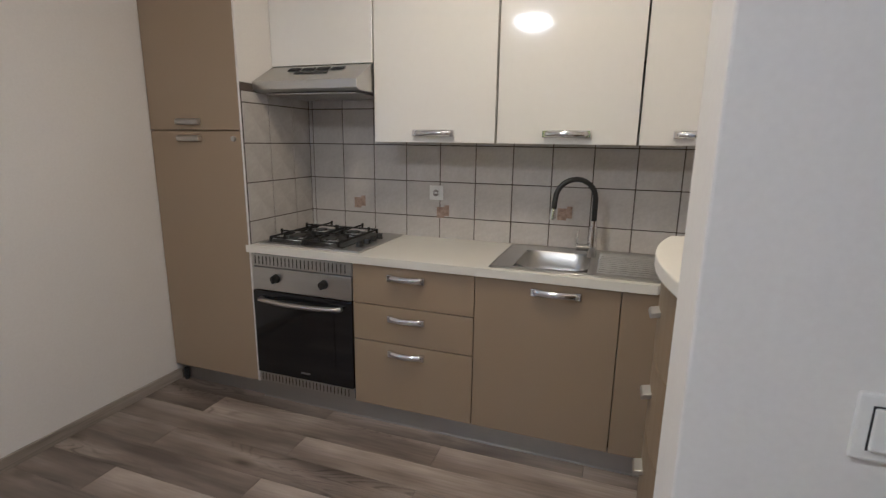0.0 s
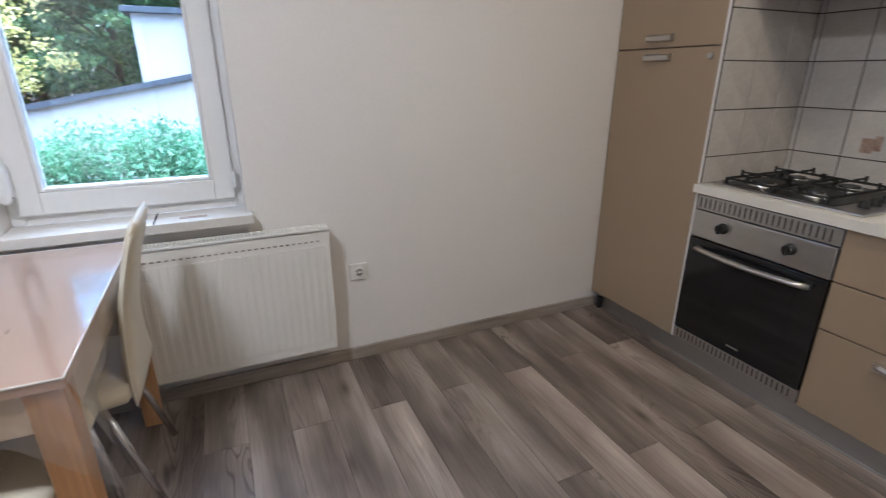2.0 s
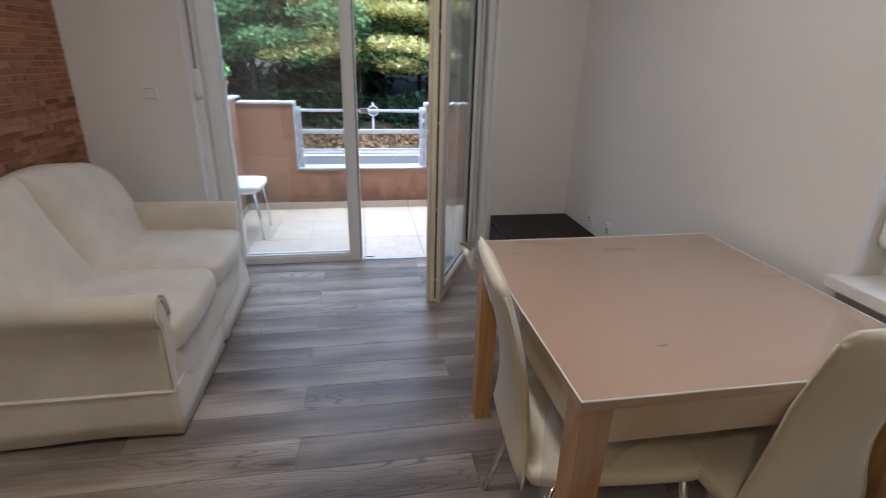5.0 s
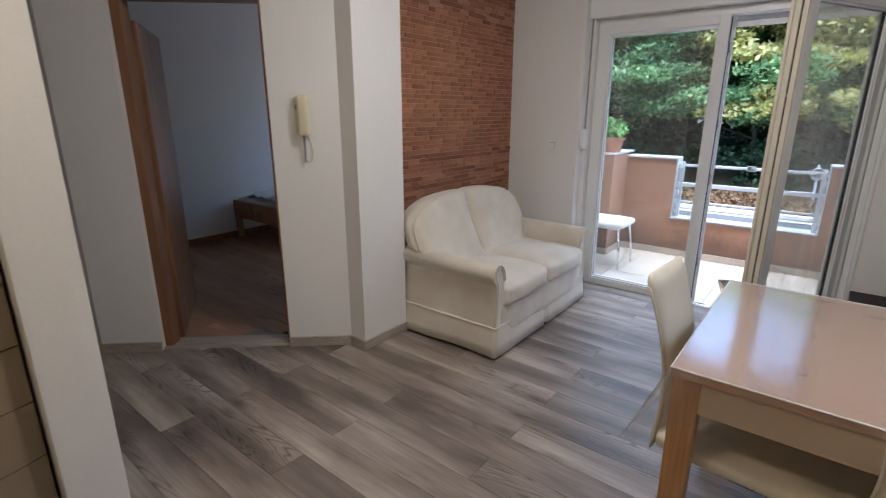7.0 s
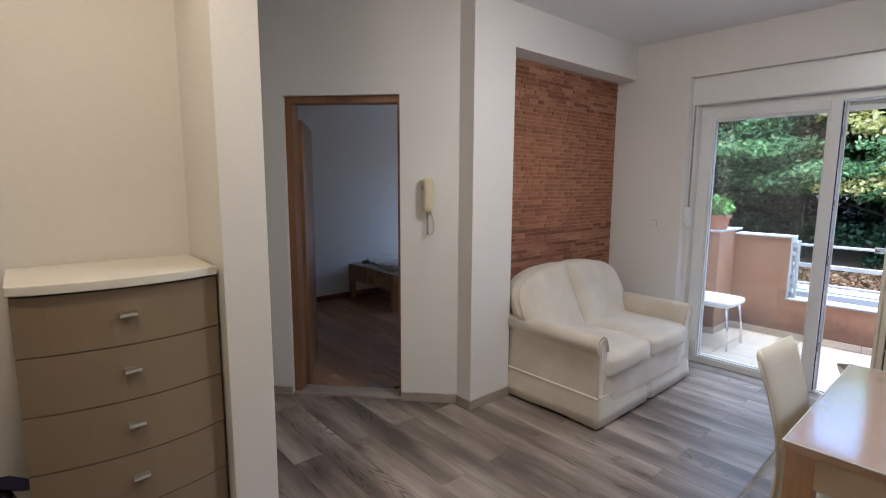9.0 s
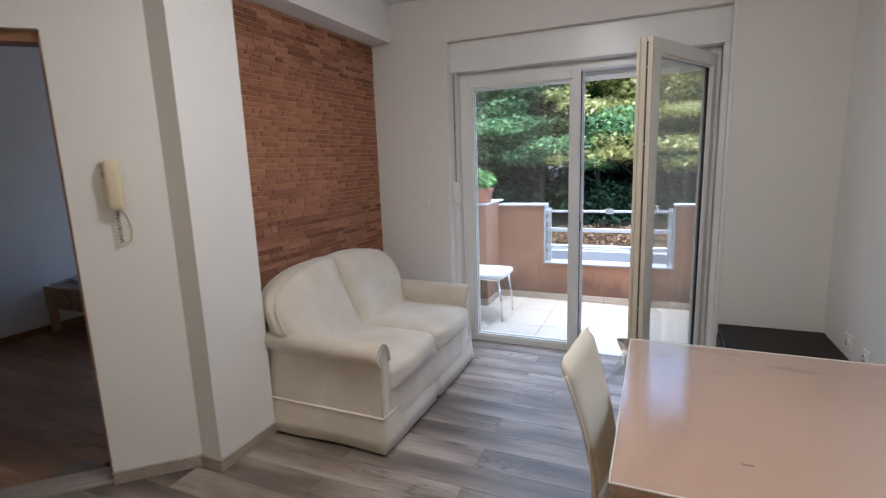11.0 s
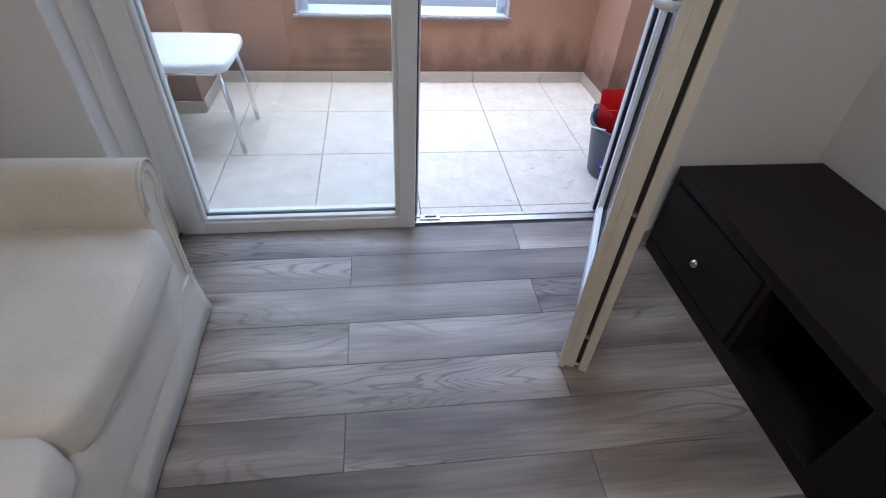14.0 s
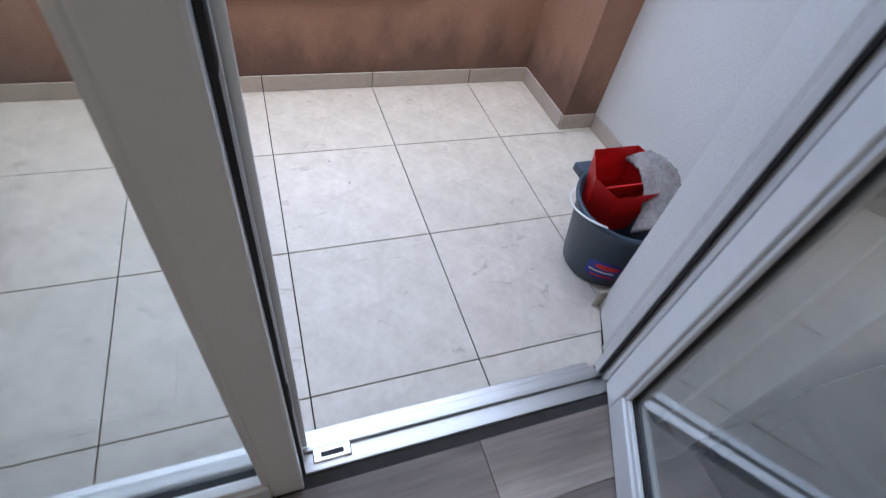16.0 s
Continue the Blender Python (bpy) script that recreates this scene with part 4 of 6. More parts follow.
def sink():
    e = thing("sink", "stainless steel sink with ribbed drainer in the cream worktop", "sink")
    x0, x1, y0, y1, z = -0.412, 0.325, YF + 0.014, YF + 0.535, TOPZ
    bx0, bx1, by0, by1 = SX_0 - 0.02, SX_1 + 0.02, SY_0 + 0.0, SY_1 + 0.0
    bx0, bx1 = SX_0 + 0.004, SX_1 - 0.004
    rim = boxes(((x0, y0, z), (bx0, y1, z + 0.006)), ((bx1, y0, z), (x1 - 0.004, y1, z + 0.006)), ((bx0, y0, z), (bx1, by0 + 0.004, z + 0.006)), ((bx0, by1 - 0.004, z), (bx1, y1, z + 0.006)))
    part("rim", rim, STEEL, e, "steel rim")
    part("edge", tube([(x0, y0, z + 0.004), (x1 - 0.004, y0, z + 0.004), (x1 - 0.004, y1, z + 0.004), (x0, y1, z + 0.004)], 0.005, 6, True), STEEL, e, "rolled steel edge", smooth=True)
    bm = bmesh.new()
    rings = []
    for k, (ins, zz) in enumerate(((0, z + 0.006), (0.006, z - 0.004), (0.016, z - 0.06), (0.03, z - 0.125), (0.06, z - 0.142), (0.12, z - 0.148))):
        ring = []
        hx, hy, cx, cy = (bx1 - bx0) / 2 - ins, (by1 - by0 - 0.008) / 2 - ins, (bx0 + bx1) / 2, (by0 + by1) / 2
        for i in range(40):
            t = 2 * math.pi * i / 40
            c, s = math.cos(t), math.sin(t)
            p = 0.42
            ring.append(bm.verts.new((cx + hx * math.copysign(abs(c) ** p, c), cy + hy * math.copysign(abs(s) ** p, s), zz)))
        rings.append(ring)
    for a, b in zip(rings, rings[1:]):
        for i in range(40):
            bm.faces.new((a[i], a[(i + 1) % 40], b[(i + 1) % 40], b[i]))
    bm.faces.new(rings[-1])
    bmesh.ops.recalc_face_normals(bm, faces=bm.faces)
    bmesh.ops.reverse_faces(bm, faces=bm.faces)
    part("basin", bm, STEEL, e, "brushed steel basin", smooth=True)
    part("waste", cyl((-0.14, YF + 0.23, z - 0.147), (-0.14, YF + 0.23, z - 0.142), 0.035, seg=20), CHROME, e, "chrome waste")
    for i in range(11):
        y = y0 + 0.05 + i * 0.038
        part("rib", box((bx1 + 0.035, y, z + 0.006), (x1 - 0.025, y + 0.014, z + 0.013), 0.004), STEEL, e, "raised drainer rib")
sink()


def tap():
    e = thing("kitchen_tap", "chrome single-lever kitchen tap with a black flexible spout", "tap", at=(0.002, YF + 0.375, TOPZ + 0.006))
    part("body", cyl((0, 0, 0), (0, 0, 0.15), 0.024, 0.019, 20), CHROME, e, "chrome tap body", smooth=False)
    part("lever_housing", cyl((0, 0, 0.045), (-0.075, -0.02, 0.045), 0.019, 0.017, 18), CHROME, e, "chrome side housing")
    part("lever", tube([(-0.065, -0.018, 0.045), (-0.072, -0.02, 0.09), (-0.066, -0.02, 0.13)], 0.005, 8), CHROME, e, "thin chrome lever", smooth=True)
    pts = [(0, 0, 0.14)] + [(-0.09 + 0.09 * math.cos(t), -0.03 * (1 - math.cos(t)), 0.275 + 0.095 * math.sin(t)) for t in [math.pi * i / 14 for i in range(15)]] + [(-0.184, -0.062, 0.22)]
    part("spout", tube(pts, 0.0125, 12), PLASTIC_K, e, "black flexible rubber spout", smooth=True)
    part("nozzle", cyl((-0.184, -0.062, 0.23), (-0.190, -0.066, 0.18), 0.014, 0.016, 16), CHROME, e, "chrome nozzle")
    part("collar", cyl((0, 0, 0.14), (0, 0, 0.175), 0.016, 0.015, 16), CHROME, e, "chrome collar")
tap()


def hood():
    e = thing("cooker_hood", "slanting brushed-steel cooker hood under a white wall cabinet", "cooker hood")
    x0, x1 = KX0 + 0.002, KX1 - 0.002
    y0 = YF + 0.10
    prof = [(YB - 0.01, 1.660), (y0 + 0.02, 1.660), (y0 - 0.01, 1.67), (y0 - 0.01, 1.71), (YF + 0.255, 1.80), (YB - 0.01, 1.80)]
    part("shell", prism(prof, x0, x1, "x", 0.004), STEEL, e, "brushed steel shell")
    sl = math.atan2(0.10, 0.165)
    for i in range(4):
        m = Matrix.Translation(((x0 + x1) / 2 - 0.12 + i * 0.085, YF + 0.205, 1.7775)) @ Matrix.Rotation(sl, 4, "X")
        part("vent", turned(boxes(*[((-0.035, -0.016 + k * 0.011, -0.002), (0.035, -0.010 + k * 0.011, 0.0015)) for k in range(3)]), m), PLASTIC_K, e, "dark vent slots")
    m = Matrix.Translation(((x0 + x1) / 2 + 0.0, YF + 0.165, 1.752)) @ Matrix.Rotation(sl, 4, "X")
    part("control_strip", turned(box((-0.095, -0.010, -0.002), (0.095, 0.010, 0.004), 0.003), m), PLASTIC_K, e, "dark control strip")
    part("grease_filter", box((x0 + 0.03, y0 + 0.04, 1.649), (x1 - 0.03, YB - 0.06, 1.654)), DULL_STEEL, e, "metal grease filter")
hood()


def wall_cabinets():
    xs = [(KX0 + 0.0, KX1 - 0.0, 1.803, None), (-1.092, -0.465, 1.420, -0.77), (-0.459, 0.156, 1.420, -0.14), (0.162, XK - 0.006, 1.420, 0.40)]
    for i, (x0, x1, z0, hx) in enumerate(xs):
        e = thing("wall_cabinet", ("short white wall cabinet above the cooker hood" if i == 0 else "glossy white kitchen wall cabinet with a chrome bow handle"), "wall cabinet", "kitchen wall cabinets")
        part("carcass", box((x0 + 0.001, 5.218, z0), (x1 - 0.001, YB - 0.008, 2.36)), WHITE_GLOSS, e)
        d = part("door", box((x0 + 0.002, 5.198, z0), (x1 - 0.002, 5.216, 2.36), 0.002), WHITE_GLOSS, e, "glossy white door")
        if hx is not None:
            bow_handle(d, hx, 5.198, z0 + 0.045, 0.19)
wall_cabinets()


def chest():
    e = thing("chest_of_drawers", "tall olive-beige chest of drawers with bowed fronts and white top", "chest of drawers")
    y0, y1 = SY1 + 0.012, 4.300
    zt = 1.190
    xb = XK - 0.004

    def bow(y, out):
        t = (y - y0) / (y1 - y0) * 2 - 1
        return 0.251 - out - 0.052 * (1 - t * t)
    ys = [y0 + (y1 - y0) * i / 14 for i in range(15)]
    part("carcass", prism([(xb, y0), (0.30, y0)] + [(bow(y, 0) + 0.04, y) for y in ys] + [(0.30, y1), (xb, y1)], 0.0, zt - 0.032, "z"), OLIVE, e, "olive-beige body")
    part("top", prism([(xb, y0 - 0.002), (0.236, y0 - 0.002)] + [(bow(y, 0.018), y) for y in ys[1:-1]] + [(0.236, y1 + 0.008), (xb, y1 + 0.008)], zt - 0.03, zt, "z", 0.004), WORKTOP, e, "white bowed top")
    n = 6
    hgt = (zt - 0.036 - 0.02) / n
    for i in range(n):
        z0 = 0.02 + i * hgt
        d = part("drawer", prism([(bow(y, 0) + 0.032, y) for y in ys[::-1]] + [(bow(y, 0), y) for y in ys], z0 + 0.002, z0 + hgt - 0.002, "z"), OLIVE, e, "bowed olive-beige drawer front", smooth=False)
        ym, zm = (y0 + y1) / 2, z0 + hgt * 0.56
        part("handle", prism([(0.201, zm - 0.005), (0.181, zm - 0.010), (0.178, zm - 0.007), (0.181, zm + 0.002), (0.201, zm + 0.006)], ym - 0.025, ym + 0.025, "y", 0.002), STEEL, d, "small pale metal grip")
OLIVE = varied("olive_lacquer", (0.235, 0.176, 0.112), (0.262, 0.198, 0.128), 0.4, 0, 1.2, 200, 0.03, 0.0003, 0.03)
chest()


def dustpan():
    e = thing("dustpan", "navy dustpan resting on a glossy black bag in the corner", "dustpan", at=(0.41, 4.40, 0.0))
    pan = turned(prism([(-0.15, -0.012), (-0.02, -0.035), (0.12, 0.0), (0.17, 0.012), (0.03, 0.028), (-0.13, 0.01)], -0.08, 0.08, "x", 0.005), pose(0.0, -0.06, 0.50) @ Matrix.Rotation(radians(200), 4, "X") @ Matrix.Diagonal((0.75, 0.85, 0.8, 1)))
    for v in pan.verts:
        v.co.z += (0.0 - v.co.x) * 0.55
    part("pan", pan, NAVY_D, e, "navy plastic pan")
    part("stud", cyl((-0.10, 0.0, 0.55), (-0.094, 0.0, 0.55), 0.008, seg=10), PLASTIC_W, e, "pale stud")


def rubbish_bag():
    e = thing("bag", "glossy black bag standing behind the chest of drawers", "bag", at=(0.40, 4.365, 0.0))
    bm = cushion((-0.10, -0.07, 0.0), (0.10, 0.10, 0.47), 0.03, 10, 0.06, 0.02, 4)
    for v in bm.verts:
        f = v.co.z / 0.47
        v.co.x *= 1 - 0.5 * f
        v.co.y *= 1 - 0.55 * f
    part("sack", bm, SACK, e, "crumpled black film", smooth=True)


def bin_():
    e = thing("waste_bin", "low rounded navy bin with pale lid beside the chest", "waste bin", at=(0.40, 4.60, 0.0))
    part("foot", prism([(-0.10, 0), (0.10, 0), (0.12, 0.07), (-0.12, 0.07)], -0.10, 0.10, "y", 0.015), BIN, e, "pale grey foot")
    part("tub", prism([(-0.12, 0.07), (0.12, 0.07), (0.14, 0.23), (-0.14, 0.23)], -0.12, 0.12, "y", 0.02), NAVY_D, e, "glossy navy tub")
    part("lid", prism([(-0.14, 0.23), (0.14, 0.23), (0.135, 0.28), (0.10, 0.325), (0.05, 0.345), (-0.05, 0.345), (-0.10, 0.325), (-0.135, 0.28)], -0.12, 0.12, "y", 0.015), BIN, e, "pale domed lid")
NAVY_D = varied("navy_plastic", (0.012, 0.014, 0.06), (0.02, 0.022, 0.085), 0.25, 0, 5, 60, 0.02)
SACK = varied("black_film", (0.012, 0.012, 0.013), (0.03, 0.03, 0.032), 0.22, 0, 8, 30, 0.6, 0.01)
BIN = varied("pale_grey_plastic", (0.45, 0.47, 0.50), (0.52, 0.54, 0.57), 0.4, 0, 5, 60, 0.02)
dustpan()
rubbish_bag()
bin_()


# ---- living room ----
def sofa():
    e = thing("sofa", "cream velour two-seat sofa with rolled arms and hanging skirt", "sofa")
    xf, xb, y0, y1 = -0.145, 0.71, 0.42, 1.705
    xa = 0.0
    aw = 0.20
    ym = (y0 + y1) / 2
    yb = ym + 0.010
    part("base", cushion((xf - 0.001, y0 + 0.03, 0.10), (xb - 0.02, y1 - 0.03, 0.34), 0.004, 6, 0.03), SOFA, e, "cream upholstered base", smooth=True)
    for i, (a, b) in enumerate(((y0 + 0.075, ym - 0.002), (ym + 0.002, y1 - 0.075))):
        c = part("seat_cushion", cushion((xf - 0.012, a, 0.295), (0.50, b, 0.450), 0.022, 14, 0.045, 0.006, i * 5), SOFA, e, "plump cream seat cushion", smooth=True)
        z = 0.418
        part("piping", tube([(xf + 0.002, a + 0.025, z), (xf - 0.008, a + 0.05, z), (xf - 0.020, (a + b) / 2, z), (xf - 0.008, b - 0.05, z), (xf + 0.002, b - 0.025, z)], 0.005, 6), SOFA, c, "cream piping", smooth=True)
    # back pieces: level top, round outer shoulder, drawn in above the arm
    for i, sg in enumerate((-1, 1)):
        bm = bmesh.new()
        N, K = 26, 18
        sides = []
        for face in (-1, 1):
            rows = []
            for r in range(N + 1):
                v = 1 - (1 - min(1.0, r / N)) ** 1.5
                row = []
                w = 0.666 * max(0.0, 1 - max(0.0, (v - 0.42) / 0.58) ** 3.8) ** (1 / 2.3) if v > 0.42 else 0.666 - 0.12 * ((0.42 - v) / 0.42) ** 0.8
                for k in range(K + 1):
                    u = k / K
                    yy = yb + sg * (0.003 + (w - 0.003) * u)
                    zz = 0.37 + 0.524 * v - 0.016 * (1 - u) ** 6 * v
                    e1 = max(0.0, 1 - abs(2 * u - 1) ** 5) * max(0.0, 1 - abs(2 * v - 1) ** 6)
                    th = (0.075 if face < 0 else 0.11) * e1 ** 0.42 + 0.006
                    xx = 0.350 + 0.310 * v - 0.075 * v * v + face * th
                    row.append(bm.verts.new((xx + noise.noise(Vector((yy * 5, zz * 5, i * 3))) * 0.010, yy, zz)))
                rows.append(row)
            sides.append(rows)
        for rows in sides:
            for r in range(N):
                for k in range(K):
                    bm.faces.new((rows[r][k], rows[r][k + 1], rows[r + 1][k + 1], rows[r + 1][k]))
        p, q = sides
        for r in range(N):
            for k in (0, K):
                bm.faces.new((p[r][k], p[r + 1][k], q[r + 1][k], q[r][k]))
        for r in (0, N):
            for k in range(K):
                bm.faces.new((p[r][k], p[r][k + 1], q[r][k + 1], q[r][k]))
        bmesh.ops.remove_doubles(bm, verts=bm.verts, dist=0.0004)
        bmesh.ops.recalc_face_normals(bm, faces=bm.faces)
        bk = part("backrest", bm, SOFA, e, "cream back cushion with a rounded shoulder", smooth=True)
        rim = []
        for r in range(6, N - 2):
            v = 1 - (1 - min(1.0, r / N)) ** 1.5
            w = 0.666 * max(0.0, 1 - max(0.0, (v - 0.42) / 0.58) ** 3.8) ** (1 / 2.3) if v > 0.42 else 0.666 - 0.12 * ((0.42 - v) / 0.42) ** 0.8
            rim.append((0.350 + 0.310 * v - 0.075 * v * v - 0.045, yb + sg * (w - 0.012), 0.37 + 0.524 * v))
        part("piping", tube(rim, 0.0045, 6), SOFA, bk, "cream piping", smooth=True)
    part("back_frame", cushion((xb - 0.15, y0 + 0.06, 0.05), (xb - 0.0, y1 - 0.06, 0.62), 0.01, 6, 0.05), SOFA, e, "cream back shell", smooth=True)
    for side, (a, b) in enumerate(((y0, y0 + aw), (y1 - aw, y1))):
        out = -1 if side == 0 else 1
        inner = y0 + 0.10 if side == 0 else y1 - 0.10
        roll = [(0, 0.05), (0, 0.480), (0.004, 0.520), (0.018, 0.556), (0.042, 0.580), (0.072, 0.590), (0.102, 0.582), (0.124, 0.560), (0.132, 0.530), (0.124, 0.500), (0.104, 0.482), (0.093, 0.462), (0.093, 0.05)]
        outline = [(inner + out * p, q) for p, q in roll]
        bm = prism(outline, xf + 0.006, xb - 0.05, "x")
        bmesh.ops.bevel(bm, geom=[ed for ed in bm.edges if all(abs(v.co.x - (xf + 0.006)) < 1e-5 for v in ed.verts)], offset=0.014, segments=3, profile=0.6, affect="EDGES")
        for v in bm.verts:
            v.co.z += 0.012 * max(0, (v.co.x - 0.1)) + noise.noise(v.co * 6) * 0.004
        arm = part("arm", bm, SOFA, e, "rolled cream arm", smooth=True)
        for p in arm.data.polygons:
            p.use_smooth = p.center.z > 0.45 and abs(p.normal.x) < 0.5
        fx = xf + 0.005
        for inset in (0.002, 0.020):
            pp = [(fx, inner + out * (0.046 + (p - 0.046) * (1 - inset / 0.05)), q - inset * (q > 0.5)) for p, q in roll[1:]]
            part("piping", tube(pp + [(fx, pp[-1][1], 0.21)], 0.005, 6), SOFA, arm, "cream piping round the arm front", smooth=True)
    # skirt with corner pleats, hanging a little above the floor
    bm = bmesh.new()
    path = []
    for k in range(31):
        path.append((xb - 0.05 - (xb - 0.05 - xf) * k / 30, y1 + 0.004))
    for k in range(1, 41):
        path.append((xf, y1 - (y1 - y0) * k / 40))
    for k in range(1, 31):
        path.append((xf + (xb - 0.05 - xf) * k / 30, y0 - 0.004))
    rows = []
    for zz, o in ((0.205, -0.006), (0.19, -0.003), (0.15, 0.0), (0.08, 0.008), (0.018, 0.016)):
        row = []
        for j, (x, y) in enumerate(path):
            cx, cy = 0.28, ym
            d = Vector((x - cx, y - cy, 0)).normalized()
            wob = noise.noise(Vector((x * 5, y * 5, zz * 3))) * 0.012 * (1 - zz / 0.21)
            fold = -0.03 * (1 - zz / 0.21) if (31 <= j < 71 and abs(y - ym) < 0.018) else 0
            row.append(bm.verts.new((x + d.x * (o + wob + fold), y + d.y * (o + wob), zz + (noise.noise(Vector((x * 3, y * 3, 0))) * 0.008 if zz < 0.05 else 0))))
        rows.append(row)
    for a, b in zip(rows, rows[1:]):
        for j in range(len(path) - 1):
            bm.faces.new((a[j], a[j + 1], b[j + 1], b[j]))
    bmesh.ops.recalc_face_normals(bm, faces=bm.faces)
    bmesh.ops.solidify(bm, geom=bm.faces[:], thickness=0.006)
    sk = part("skirt", bm, SOFA, e, "hanging cream skirt with corner pleats", smooth=True)
    part("seam", tube([(x + 0.001 * (x < xf + 0.01), y, 0.200) for x, y in path], 0.0025, 6), SOFA, sk, "stitched seam above the skirt", smooth=True)
    # black board added to stand for the shade beneath the sofa
    part("shadow_board", box((xf + 0.06, y0 + 0.05, 0.02), (xb - 0.06, y1 - 0.05, 0.1)), PLASTIC_K, e, "black board standing in for the shade under the sofa")
sofa()


def table():
    e = thing("dining_table", "square beech dining table with thick tapered legs", "table")
    x0, x1, y0, y1, zt = -2.232, -1.288, 1.708, 2.628, 0.763
    part("tabletop", box((x0, y0, zt - 0.026), (x1, y1, zt), 0.003), TABLE, e, "pinkish beech tabletop")
    i = 0.012
    part("apron", boxes(((x0 + 0.05, y0 + i, zt - 0.125), (x1 - 0.05, y0 + i + 0.02, zt - 0.026)), ((x0 + 0.05, y1 - i - 0.02, zt - 0.125), (x1 - 0.05, y1 - i, zt - 0.026)),
                        ((x0 + i, y0 + i + 0.02, zt - 0.125), (x0 + i + 0.02, y1 - i - 0.02, zt - 0.026)), ((x1 - i - 0.02, y0 + i + 0.02, zt - 0.125), (x1 - i, y1 - i - 0.02, zt - 0.026)), bevel=0.002), BEECH_A, e, "pale beech apron")
    for sx, sy in ((0, 0), (0, 1), (1, 0), (1, 1)):
        bm = bmesh.new()
        cx, cy = (x0 + 0.042 if sx == 0 else x1 - 0.042), (y0 + 0.042 if sy == 0 else y1 - 0.042)
        add_box(bm, (cx - 0.036, cy - 0.036, 0), (cx + 0.036, cy + 0.036, zt - 0.027), 0.003)
        for v in bm.verts:
            if v.co.z < 0.3:
                v.co.x += (cx - v.co.x) * 0.12
                v.co.y += (cy - v.co.y) * 0.12
        part("leg", bm, BEECH, e, "square beech leg")
    part("mark", box((-1.585, 2.455, zt), (-1.56, 2.459, zt + 0.0006)), JOINT, e, "short dark scratch")
    return x0, x1, y0, y1, zt
TX0, TX1, TY0, TY1, TZ = table()


def tablecloth():
    """A clear plastic sheet over the table, its edge hanging with stiff corners."""
    e = thing("table_cover", "clear plastic table cover hanging over the edges of the beech table", "table cover")
    z = TZ + 0.0016
    part("sheet", box((TX0 - 0.001, TY0 - 0.001, TZ + 0.0004), (TX1 + 0.001, TY1 + 0.001, z)), PLASTIC_CLEAR, e, "clear glossy film").visible_shadow = False
    # whitish tube paints the glint that runs along the film's folded edge
    part("edge_glint", tube([(TX0 - 0.001, TY0 - 0.001, z - 0.002), (TX1 + 0.001, TY0 - 0.001, z - 0.002), (TX1 + 0.001, TY1 + 0.001, z - 0.002), (TX0 - 0.001, TY1 + 0.001, z - 0.002)], 0.0034, 8, True), FILM_GLINT, e, "folded edge, whitish for the glint painted along it", smooth=True)
    cs = [(TX0, TY0), (TX1, TY0), (TX1, TY1), (TX0, TY1)]
    for i, hang in enumerate((0.10, 0.115, 0.11, 0.10)):
        a, b = Vector((*cs[i], z)), Vector((*cs[(i + 1) % 4], z))
        out = Vector(((b - a).y, -(b - a).x, 0)).normalized()
        bm = bmesh.new()
        rows = []
        for r in range(7):
            f = r / 6
            row = []
            for k in range(25):
                t = k / 24
                c = max(0.0, 1 - min(t, 1 - t) / 0.15) ** 1.3
                o = 0.0025 + f * (0.006 + 0.008 * math.sin(t * 17 + i * 2) * math.sin(t * 5)) + c * f * 0.095
                along = (1 if t > 0.5 else -1) * c * f * 0.085
                row.append(bm.verts.new(a.lerp(b, t) + out * o + (b - a).normalized() * along - Vector((0, 0, hang * f * (1 + 1.1 * c)))))
            rows.append(row)
        for p, q in zip(rows, rows[1:]):
            for k in range(24):
                bm.faces.new((p[k], p[k + 1], q[k + 1], q[k]))
        part("hanging_edge", bm, PLASTIC_CLEAR, e, "hanging film edge with stiff corners", smooth=True).visible_shadow = False
    # one stiff folded corner that stands off the table
    bm = bmesh.new()
    c, tip, low, mid = (Vector(p) for p in ((TX1, TY0, TZ + 0.001), (TX1 + 0.055, TY0 - 0.075, TZ - 0.030), (TX1 + 0.012, TY0 - 0.014, TZ - 0.125), (TX1 + 0.010, TY0 - 0.050, TZ - 0.060)))
    vs = [bm.verts.new(p) for p in (c, tip, low, mid)]
    for k in ((0, 1, 3), (1, 2, 3), (2, 0, 3)):
        bm.faces.new([vs[i] for i in k])
    bmesh.ops.subdivide_edges(bm, edges=bm.edges[:], cuts=3, use_grid_fill=True)
    for v in bm.verts:
        v.co += Vector((1, 1, 0)) * noise.noise(v.co * 45) * 0.006
    bmesh.ops.solidify(bm, geom=bm.faces[:], thickness=0.0012)
    part("stiff_corner", bm, FILM_FOLD, e, "silvery crumpled fold of the film")
FILM_FOLD = varied("folded_film", (0.55, 0.54, 0.52), (0.78, 0.77, 0.75), 0.18, 0.75, 20, 90, 0.5, 0.002)
FILM_GLINT = varied("film_glint", (0.60, 0.55, 0.50), (0.75, 0.72, 0.68), 0.2, 0, 8, 60, 0)
PLASTIC_CLEAR = bpy.data.materials.new("clear_film")
PLASTIC_CLEAR.use_nodes = True
_n, _l = PLASTIC_CLEAR.node_tree.nodes, PLASTIC_CLEAR.node_tree.links
_n.clear()
_o, _t, _g, _x, _b = (_n.new("ShaderNode" + k) for k in ("OutputMaterial", "BsdfTransparent", "BsdfGlossy", "MixShader", "Bump"))
_t.inputs[0].default_value = (0.95, 0.945, 0.94, 1)
_g.inputs["Roughness"].default_value = 0.13
_l.new(noise_tex(_n, _l, coords(_n, _l), 9, 3), _b.inputs["Height"])
